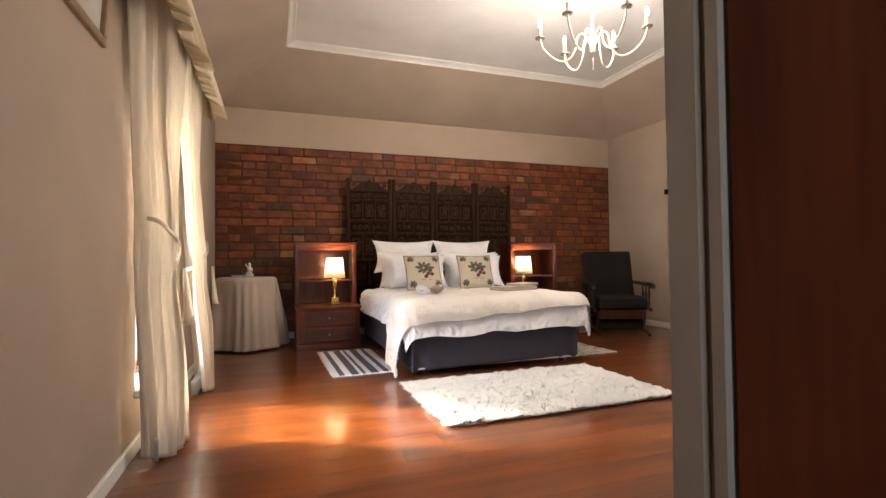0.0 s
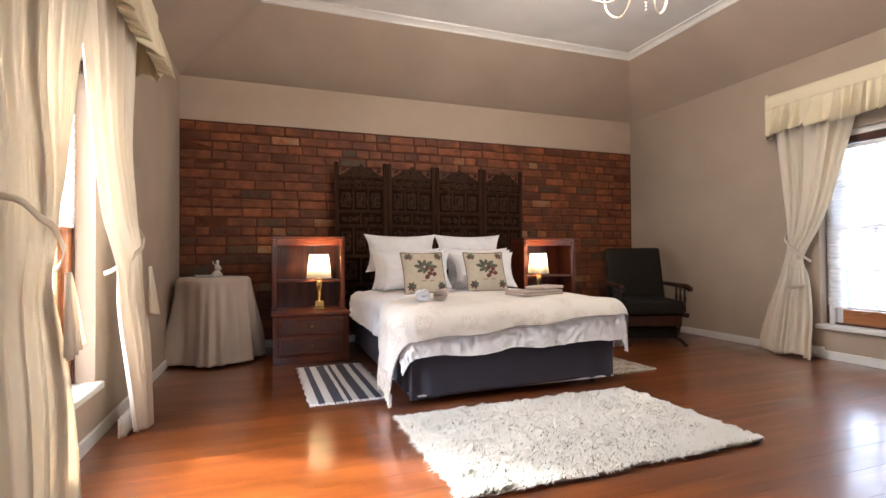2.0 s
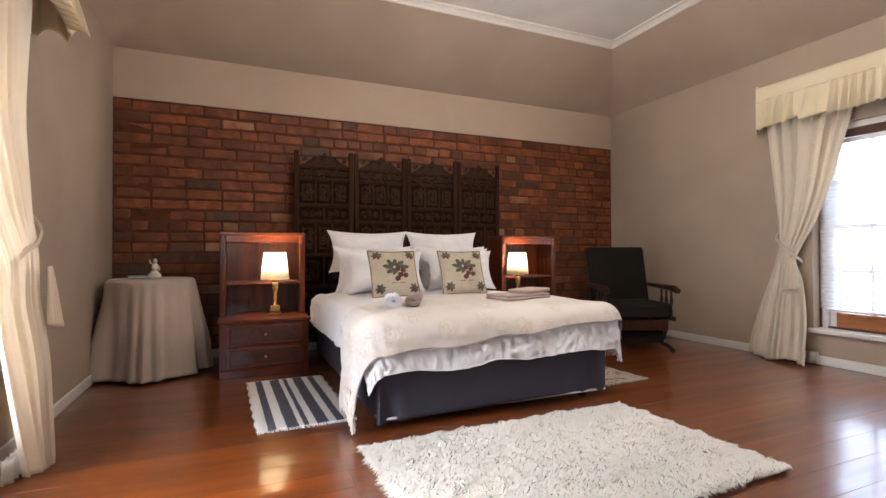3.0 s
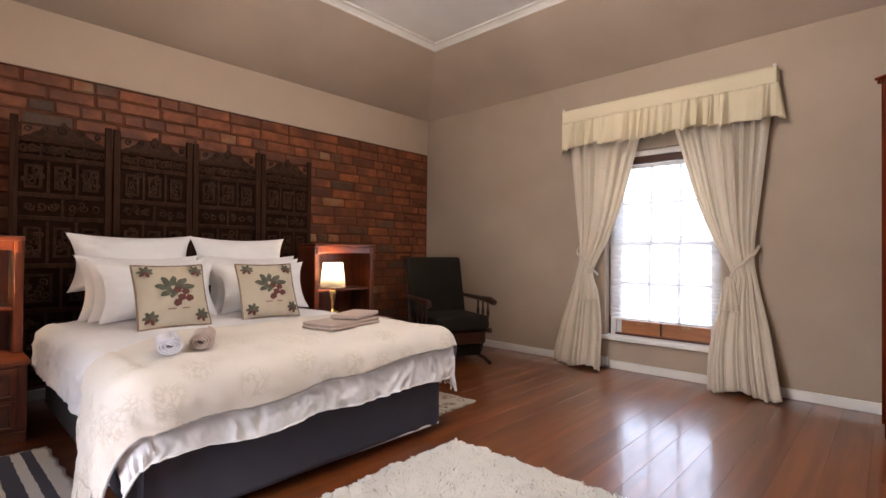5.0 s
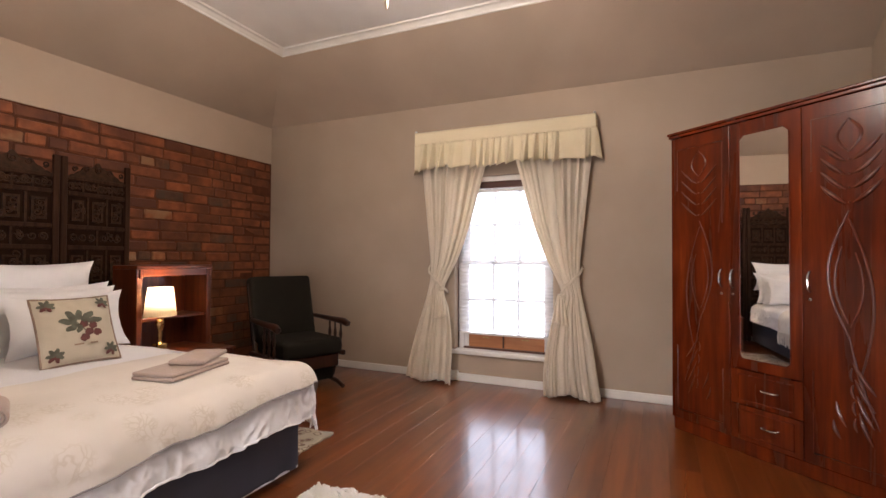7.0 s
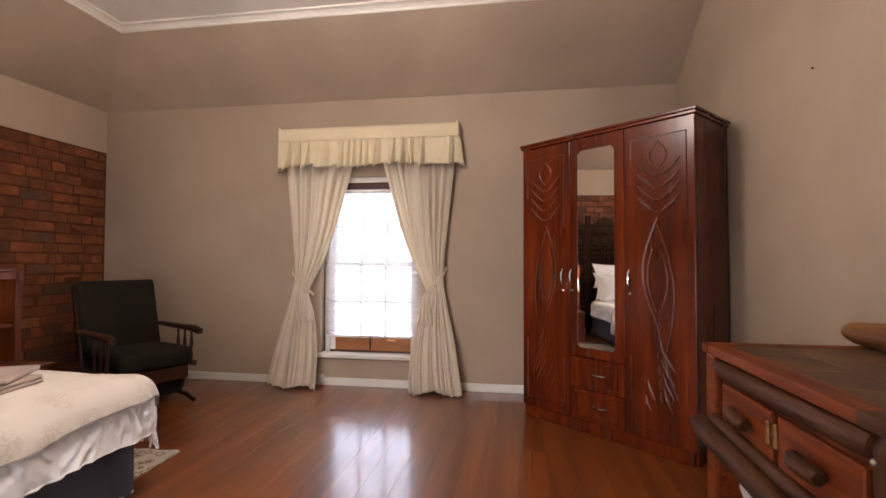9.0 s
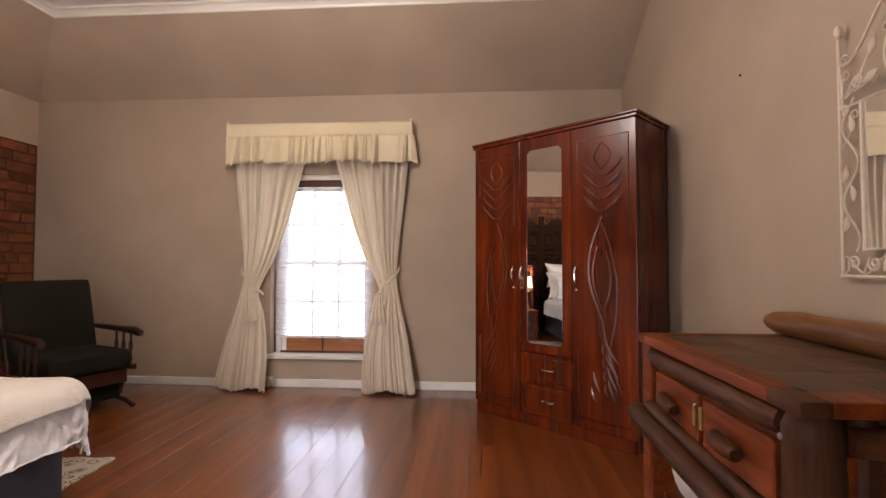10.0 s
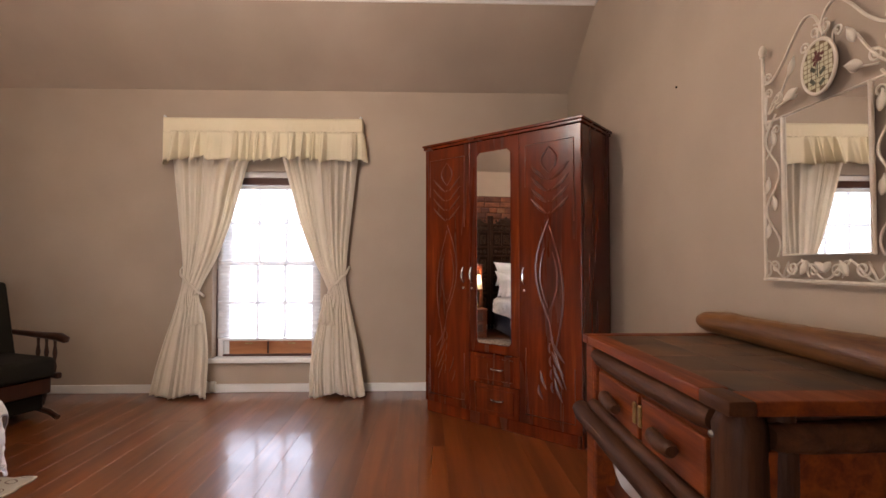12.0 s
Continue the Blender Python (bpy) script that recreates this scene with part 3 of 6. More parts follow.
def curtain_panel(name, far, side, parent, seed):
    """far: 1 for the panel at greater y, -1 for the other; the sheet hangs in folds and is gathered at the tie."""
    yc, x0 = (2.58, XE - 0.075) if side > 0 else (2.62, XW + 0.14)
    rnd = random.Random(seed)
    ph = [rnd.uniform(0, 6.28) for _ in range(6)]
    def pleat(u, k):
        """Folds of uneven width; k picks the set above or below the tie."""
        w = u + 0.035 * math.sin(2 * math.pi * 2 * u + ph[k]) + 0.018 * math.sin(2 * math.pi * 5 * u + ph[k + 1])
        n = 8.0 if k == 0 else 7.0
        a = math.sin(2 * math.pi * n * w + ph[k + 2])
        size = 0.45 + 0.75 * abs(noise.noise(Vector((u * 7, 3.0 * k, seed)))) * 2
        return size * (math.copysign(abs(a) ** 0.75, a)) + 0.16 * math.sin(2 * math.pi * 23 * w + ph[k + 1])
    def f(u, v):
        z = 0.02 + (2.28 - 0.02) * v + (0.018 * math.sin(9 * u + ph[0]) if v < 0.02 else 0)
        o, i = flow(OUTER if side > 0 else OUTER_W, z), flow(INNER, z)
        if side < 0 and far > 0: i -= 0.40 * min(z / 1.1, 1)
        if side < 0: o += -0.01 if far < 0 else 0.03
        w = u + 0.02 * math.sin(2 * math.pi * u * 3 + ph[2]) * math.sin(math.pi * u)
        y = o + (i - o) * w
        pinch = math.exp(-((z - 0.98) / 0.17) ** 2)
        mixk = min(max((z - 0.85) / 0.3, 0), 1)
        up, down = pleat(u, 0), pleat(u, 1)
        # above the tie the folds fade in the slack middle, below it they open towards the hem
        hang = 0.031 * (0.45 + 0.55 * min(abs(z - 1.35) / 0.7, 1.0)) if z > 1.0 else 0.016 + 0.014 * (1 - z)
        d = hang * (1 - 0.62 * pinch) * (up * mixk + down * (1 - mixk))
        d += 0.035 * pinch * math.sin(math.pi * u) + 0.007 * fbm(3 * y, 0.9 * z, seed)
        d += 0.025 * math.exp(-((z - 1.25) / 0.22) ** 2) * math.sin(math.pi * u)
        d += (0.06 if side < 0 else 0.14) * math.exp(-(z / 0.6) ** 2)
        d += 0.03 * math.exp(-((z - 0.55) / 0.3) ** 2) * math.sin(math.pi * u)
        back = 0.0 if side > 0 else -0.125 * (1 - min(u / (0.45 if far < 0 else 0.3), 1.0)) ** 1.3
        return Vector((x0 - side * (d + back + 0.005), yc + far * y, z))
    ob = part(name, grid(220, 84, f), CURT, parent, smooth=True)
    thick(ob, 0.002, 0)
    # lining showing under the hem
    def g(u, v):
        z = 0.012 + 0.1 * v
        o, i = flow(OUTER if side > 0 else OUTER_W, z) - 0.03, flow(INNER, z) - 0.02
        y = o + (i - o) * u
        return Vector((x0 + side * 0.012 - side * 0.018 * math.sin(2 * math.pi * 7 * u + ph[0]), yc + far * y, z))
    thick(part("lining", grid(80, 3, g), LINING, parent, smooth=True), 0.0015, 0)
    # the tie: a band from the wall outside, dropping inwards round the cloth, and its hanging tail
    def tie(u, v):
        a = u * math.pi
        y = (0.745 if side > 0 else 0.66) + (0.555 - 0.745 - (0.17 if side < 0 and far > 0 else 0)) * (0.5 - 0.5 * math.cos(a))
        z = 1.15 - 0.27 * u - 0.02 * v
        d = (-0.055 if side > 0 else -0.06) + 0.125 * math.sin(a) ** 0.6
        return Vector((x0 - side * d, yc + far * (y + 0.012 * v), z + 0.006 * math.sin(22 * u)))
    thick(part("tieback", grid(30, 3, tie), CURT, parent, smooth=True), 0.006, 0)
    def tail(u, v):
        w = 0.018 + 0.055 * v ** 0.7
        y = 0.575 + (u - 0.5) * 2 * w * (1 if v < 0.9 else 1.03)
        z = 0.90 - 0.26 * v - 0.03 * (u - 0.3) * v
        return Vector((x0 - side * (0.085 + 0.02 * v + 0.012 * math.sin(2 * math.pi * 3.5 * u) * (0.3 + v)), yc + far * y, z))
    thick(part("tail", grid(24, 12, tail), CURT, parent, smooth=True), 0.004, 0)

def pelmet(side, parent):
    x0, dep, hw, yc = (XE, 0.125, 0.882, 2.592) if side > 0 else (XW, 0.19, 0.92, 2.64)
    total = 2 * hw + 2 * dep
    def path(s):
        s = s * total
        if s < dep: return (s, hw, 0, 1)
        if s < dep + 2 * hw: return (dep, hw - (s - dep), 1, 0)
        return (dep - (s - dep - 2 * hw), -hw, 0, -1)
    def P(s, z, d):
        px, py, nx, ny = path(min(max(s, 0), 1))
        return Vector((x0 - side * (px + nx * d), yc + py + ny * d, z))
    def band(u, v):
        return P(u, 2.475 - 0.13 * v, 0.002 + 0.004 * math.sin(150 * u + 3 * math.sin(31 * u)) * v ** 2 + 0.005 * noise.noise(Vector((u * 14, v, side))))
    thick(part("heading_band", grid(160, 5, band), PELM, parent, smooth=True), 0.003, 0)
    def frill(u, v):
        s_ = u * total
        w = 17.0 * s_ + 1.1 * math.sin(5.3 * s_ + side) + 0.8 * math.sin(11.7 * s_ + 2)
        a = math.sin(2 * math.pi * 0.56 * w)
        ends = 0.45 if s_ < dep + 0.03 or s_ > total - dep - 0.03 else 1.0
        size = 0.6 + 0.9 * abs(noise.noise(Vector((s_ * 4.3, 1.5, side))))
        fine = math.sin(2 * math.pi * 1.9 * w + 1) * 0.22 * (1 - 0.6 * v)
        d = 0.005 + 0.038 * v * ends + (0.014 + 0.058 * v ** 0.8) * ends * (size * math.copysign(abs(a) ** 0.7, a) + fine)
        du = 0.0030 * v * math.cos(2 * math.pi * 0.56 * w)
        return P(u + du, 2.353 - 0.262 * v - 0.012 * v * math.sin(8 * s_ + 1) - 0.03 * v * a * size * ends, max(d, 0.003))
    thick(part("frill", grid(520, 12, frill), PELM, parent, smooth=True), 0.0025, 0)
    part("top_board", bx(min(x0, x0 - side * 0.12), max(x0, x0 - side * 0.12), yc - hw + 0.003, yc + hw - 0.003, 2.45, 2.468, 0.002), WHITE, parent)
    for s in (-1, 1):
        part("finial", lathe(((0.004, 0), (0.012, 0.004), (0.014, 0.012), (0.008, 0.02), (0.002, 0.024)), 10), WHITE, parent, at=pose(x0 - side * 0.115, yc + s * (hw - 0.01), 2.476), smooth=True)

for side, where in ((1, "window near the wardrobe"), (-1, "window beside the doorway")):
    cs = thing("curtains", pose(0, 0, 0), "tied-back cream cotton curtains with frilled pelmet, " + where, "curtains")
    curtain_panel("curtain", 1, side, cs, 3 + side)
    curtain_panel("curtain", -1, side, cs, 8 + side)
    pelmet(side, cs)
    part("curtain_rail", tube([(XE - 0.06 if side > 0 else XW + 0.06, 1.7, 2.29), (XE - 0.06 if side > 0 else XW + 0.06, 3.46, 2.29)], 0.009, 8), WHITE, cs, smooth=True)

# outdoors
setting("ground", bx(-60, 60, -60, 60, -0.9, -0.6), GRASS)

# ---- bed ----
BX0, BX1, BY0, BY1 = 0.93, 2.48, 3.04, 5.16      # bed base
bed = thing("bed", pose((BX0 + BX1) / 2, BY0, 0), "double bed with charcoal fabric base and white mattress, made up", "bed")
cx = (BX0 + BX1) / 2
def valance(u, v):
    """Tight cloth round three sides of the base, creased at the corner."""
    w, l = BX1 - BX0, BY1 - BY0
    t = u * (2 * l + w)
    r = 0.03
    if t < l: p, n = Vector((-w / 2, l - t)), Vector((-1, 0))
    elif t < l + w: p, n = Vector((-w / 2 + t - l, 0)), Vector((0, -1))
    else: p, n = Vector((w / 2, t - l - w)), Vector((1, 0))
    z = 0.055 + 0.335 * v
    near = math.exp(-((t - l) / 0.16) ** 2) + 0.5 * math.exp(-((t - l - w) / 0.2) ** 2)
    d = 0.004 * fbm(t * 2, z * 4) + 0.013 * near * math.sin(42 * t + 5 * z) + 0.006 * math.sin(3 * t) * (1 - v)
    p = p + n * d
    return Vector((p.x, p.y, z + 0.006 * (1 - v) * math.sin(2.3 * t) - 0.012 * near * (1 - v)))
part("base", bx(-(BX1 - BX0) / 2 + 0.012, (BX1 - BX0) / 2 - 0.012, 0.012, BY1 - BY0, 0.07, 0.36, 0.01), GREYF, bed)
thick(part("valance", grid(300, 16, valance), GREYF, bed, smooth=True), 0.003, 0)
part("base_lining", bx(-(BX1 - BX0) / 2 + 0.004, (BX1 - BX0) / 2 - 0.004, 0.0, BY1 - BY0 - 0.02, 0.052, 0.066, 0.004), WHITEC, bed, "pale cloth edge under the base")
part("mattress", bx(-0.765, 0.765, 0.02, BY1 - BY0, 0.36, 0.575, 0.05, 3), WHITEC, bed, smooth=True)
for x in (-0.68, 0.68):
    for y in (0.12, BY1 - BY0 - 0.12):
        part("leg", lathe(((0.028, 0), (0.03, 0.05), (0.03, 0.071)), 14), DARKT, bed, at=pose(x, y, 0), smooth=True)

def draped(x, y, x0, x1, y0, y1, top, r=0.05, flare=0.06):
    """Where the flat cloth's point (x, y) comes to lie over a block with rounded edges."""
    ex = x - x1 if x > x1 else (x - x0 if x < x0 else 0.0)
    ey = y - y0 if y < y0 else 0.0
    d = math.hypot(ex, ey)
    if d < 1e-6:
        return Vector((x, y, top)), 0.0
    nx, ny = ex / d, ey / d
    px, py = min(max(x, x0), x1), max(y, y0)
    a = d / r
    if a < math.pi / 2:
        return Vector((px + nx * r * math.sin(a), py + ny * r * math.sin(a), top - r * (1 - math.cos(a)))), d
    h = d - r * math.pi / 2
    # cloth past a corner bunches: it drops by the larger of the two overhangs
    return Vector((px + nx * (r + flare * h), py + ny * (r + flare * h), top - r - h * 0.98)), d

DT = 0.605
def throw_edge(x):
    return 2.875 + 0.054 * (x - BX0)
def duvet_f(u, v):
    return duvet_at(BX0 - 0.27 + u * (BX1 - BX0 + 0.54), 2.79 + v * 2.10)[0]
def away(x, y):
    q = Vector((min(x - BX0 - 0.015, 0) + max(x - BX1 + 0.015, 0), min(y - BY0 - 0.04, 0), 0))
    return q.normalized() if q.length > 1e-6 else Vector((0, -1, 0))
def duvet_at(x, y, lift=0.0):
    flat_y = y
    k = 1.0 + 0.02 * math.sin(5.1 * x + 1) + 0.02 * math.sin(11 * x) - 0.06 * (x - 1.7)
    if y < BY0: y = BY0 - (BY0 - y) * k * 1.12
    p, d = draped(x, y, BX0 + 0.015, BX1 - 0.015, BY0 + 0.04, BY1, DT, 0.075, 0.06)
    w = fbm(2.2 * x, 2.2 * y) * 0.008 + 0.005 * fbm(6 * x + 2, 4 * y, 4)
    if d > 0:
        t = x * 1.0 if y < BY0 else y
        s = min(d / 0.14, 1.0)
        fold = 1.2 * fbm(5 * t + 3.0 * d, 4.0 * d, 9) + 1.5 * (0.5 - abs(fbm(8 * t - 6 * d, 7 * d, 3))) + 0.9 * (0.4 - abs(fbm(19 * t - 12 * d, 9 * d, 13)))
        q = away(x, y)
        p += q * (0.007 * s * fold + 0.030 * s)
        # crumples where the duvet shows below the throw, and along its open sides
        bare = min(max((throw_edge(x) - flat_y) / 0.05, 0), 1) if y < BY0 else min(max((flat_y - 4.1) / 0.1, 0), 1)
        if lift == 0.0 and bare > 0:
            c = 0.5 - abs(noise.noise(Vector((15 * t + 6 * d, 11 * d, 21)))) * 2.2
            e = 0.5 - abs(noise.noise(Vector((31 * t - 14 * d, 24 * d, 33)))) * 2.2
            p += q * bare * (0.010 * c + 0.004 * e + 0.004)
        p.z += 0.008 * s * fbm(4 * t, 1.0, 2)
    else:
        edge = min(x - BX0, BX1 - x, y - BY0 + 0.02)
        p.z += 0.028 * (1 - math.exp(-max(edge, 0) / 0.15)) - 0.01
    p.z += w
    out = Vector((0, 0, 1))
    if d > 0:
        a = min(d / 0.075, math.pi / 2)
        q = away(x, y)
        out = q * math.sin(a) + out * math.cos(a)
    return p + out * lift, d
duvet = thing("duvet", pose(0, 0, 0), "white cotton duvet with soft creases spread over the bed", "duvet")
thick(part("cover", grid(330, 240, duvet_f), WHITEC, duvet, smooth=True), 0.012, -1)
part("hem", tube([duvet_f(i / 160, 0.0) for i in range(161)], 0.0055, 6), WHITEC, duvet, smooth=True)

# throw across the foot, hanging at both sides, with fringes
def lace_mat():
    m = cloth("cream_throw_damask", (0.74, 0.68, 0.61), (0.71, 0.65, 0.57), weave=300)
    nt = m.node_tree
    b = nt.nodes["Principled BSDF"]
    N, L = nt.nodes.new, nt.links.new
    src = b.inputs["Base Color"].links[0].from_socket
    tc = N("ShaderNodeTexCoord")
    n0 = N("ShaderNodeTexNoise"); n0.inputs["Scale"].default_value = 9.0
    L(tc.outputs["Object"], n0.inputs["Vector"])
    wv = N("ShaderNodeTexVoronoi"); wv.feature = "DISTANCE_TO_EDGE"; wv.inputs["Scale"].default_value = 36.0
    ad = N("ShaderNodeMix"); ad.data_type = "VECTOR"; ad.inputs[0].default_value = 0.22
    L(tc.outputs["Object"], ad.inputs[4]); L(n0.outputs["Color"], ad.inputs[5]); L(ad.outputs[1], wv.inputs["Vector"])
    lt = N("ShaderNodeMapRange"); lt.inputs[1].default_value, lt.inputs[2].default_value = 0.16, 0.04
    L(wv.outputs[0], lt.inputs[0])
    cl = N("ShaderNodeTexVoronoi"); cl.inputs["Scale"].default_value = 6.5
    L(tc.outputs["Object"], cl.inputs["Vector"])
    cm = N("ShaderNodeMapRange"); cm.inputs[1].default_value, cm.inputs[2].default_value = 0.5, 0.32
    L(cl.outputs["Distance"], cm.inputs[0])
    cp = N("ShaderNodeMath"); cp.operation = "MULTIPLY"
    L(lt.outputs[0], cp.inputs[0]); L(cm.outputs[0], cp.inputs[1])
    lt = cp
    # the pattern lies in a band near the foot edge
    sp = N("ShaderNodeSeparateXYZ"); L(tc.outputs["Object"], sp.inputs[0])
    n3 = N("ShaderNodeTexNoise"); n3.inputs["Scale"].default_value = 7.0
    L(tc.outputs["Object"], n3.inputs["Vector"])
    g2 = N("ShaderNodeMath"); g2.operation = "MULTIPLY_ADD"; g2.inputs[1].default_value = 0.9
    L(n3.outputs["Fac"], g2.inputs[0]); L(sp.outputs[1], g2.inputs[2])
    band = N("ShaderNodeMapRange"); band.inputs[1].default_value, band.inputs[2].default_value = 3.93, 3.74
    L(g2.outputs[0], band.inputs[0])
    mu = N("ShaderNodeMath"); mu.operation = "MULTIPLY"
    L(lt.outputs[0], mu.inputs[0]); L(band.outputs[0], mu.inputs[1])
    m2 = N("ShaderNodeMath"); m2.operation = "MULTIPLY"; m2.inputs[1].default_value = 0.38
    L(mu.outputs[0], m2.inputs[0])
    mx = N("ShaderNodeMix"); mx.data_type = "RGBA"
    L(m2.outputs[0], mx.inputs[0]); L(src, mx.inputs[6]); mx.inputs[7].default_value = (0.46, 0.38, 0.27, 1)
    L(mx.outputs[2], b.inputs["Base Color"])
    return m
THROW = lace_mat()
throw = thing("throw", pose(0, 0, 0), "cream damask throw with fringes laid over the bed foot", "blanket")
def throw_f(u, v):
    x = BX0 - 0.43 + u * (BX1 - BX0 + 0.69)
    y = throw_edge(x) + v * (0.50 + 0.40 * min(max((x - BX0 + 0.15) / 0.5, 0), 1))
    if x < BX0: y += 0.02 * (BX0 - x)
    p, d = duvet_at(x, y, 0.020)
    if d > 0 and (x < BX0 or x > BX1):
        s = min(d / 0.15, 1.0)
        side = -1 if x < cx else 1
        p.x += side * 0.010 * s * (1 + math.sin(17 * y + 3 * d + 2 * math.sin(5 * y)))
        p.y += 0.02 * s * math.sin(9 * y)
    return p
thick(part("cloth", grid(170, 84, throw_f), THROW, throw, smooth=True), 0.0035, 1)
def fringe(u_end, n, seed):
    rnd = random.Random(seed)
    bm = bmesh.new()
    for i in range(n):
        v = (i + 0.5) / n
        a = throw_f(u_end, v)
        dx, dy, ln = rnd.uniform(-0.012, 0.012), rnd.uniform(-0.014, 0.014), rnd.uniform(0.11, 0.15)
        ln = min(ln, a.z - 0.012)
        side = -1 if u_end < 0.5 else 1
        a.x += side * 0.003
        tube([a, a + Vector((dx * 0.4 + side * 0.006, dy * 0.4, -ln * 0.5)), a + Vector((dx, dy, -ln))], [0.004, 0.0045, 0.006], 5, bm)
    return bm
part("fringe", fringe(0.0, 62, 1), THROW, throw, "cream twisted fringe", kind="stuff")
part("fringe", fringe(1.0, 62, 2), THROW, throw, "cream twisted fringe", kind="stuff")
def piping(v):
    return [throw_f(i / 90, v) + Vector((0, -0.003, 0.003)) for i in range(91)]
part("border", tube(piping(0.0), 0.004, 6), mat("grey_thread", (0.33, 0.3, 0.29), rough=0.9), throw, "grey stitched edge")

# ---- pillows ----
def pillow_bm(w, h, t, seed, ears=0.14, n=30):
    """Stuffed case, standing in the xz plane, its foot at z 0."""
    bm = bmesh.new()
    def surf(s):
        def f(u, v):
            a, b = 2 * u - 1, 2 * v - 1
            c = max(0.0, (1 - abs(a) ** 2.2)) ** 0.6 * max(0.0, (1 - abs(b) ** 2.2)) ** 0.6
            k = 1 - ears * (1 - (a * a * b * b) ** 0.7) * (abs(a) ** 3 + abs(b) ** 3) * 1.2
            wr = 0.055 * fbm(3.5 * a + seed, 3.5 * b, s) * t * 3 * c * (1 - c * 0.6)
            edge = 0.006 * noise.noise(Vector((a * 4, b * 4, seed + 3)))
            return Vector((a * w / 2 * (1 - ears * (1 - b * b)), s * (c * t / 2 + wr * 0.5) + edge, (b * (1 - ears * (1 - a * a)) + 1) * h / 2))
        return f
    grid(n, n, surf(-1), bm)
    grid(n, n, surf(1), bm)
    bmesh.ops.remove_doubles(bm, verts=bm.verts, dist=0.0015)
    return bm

def pillow(x, y, z, w, h, t, lean, turn, seed, label, material=None, rolln=0):
    ob = single("pillow", pillow_bm(w, h, t, seed), material or PILLC, label, "pillow", pose(x, y, z, lean, rolln, turn), smooth=True)
    return ob
Z0 = DT + 0.012
pillow(1.385, 4.93, 0.785, 0.78, 0.40, 0.20, -12, 1, 1, "white cotton pillow standing at the head of the bed", rolln=0)
pillow(2.14, 4.93, 0.785, 0.78, 0.40, 0.20, -12, -1, 2, "white cotton pillow standing at the head of the bed")
for i, (y, seed) in enumerate(((4.79, 3), (4.67, 4), (4.54, 5))):
    for s, x in ((-1, 1.42), (1, 2.15)):
        pillow(x + s * (0.02 - 0.015 * i), y - 0.03, Z0 + 0.0, 0.76 - 0.03 * i, 0.43 - 0.025 * i, 0.18, -16, s * (-2 + i), seed + 10 * s, "white cotton pillow propped in a row behind the cushions")

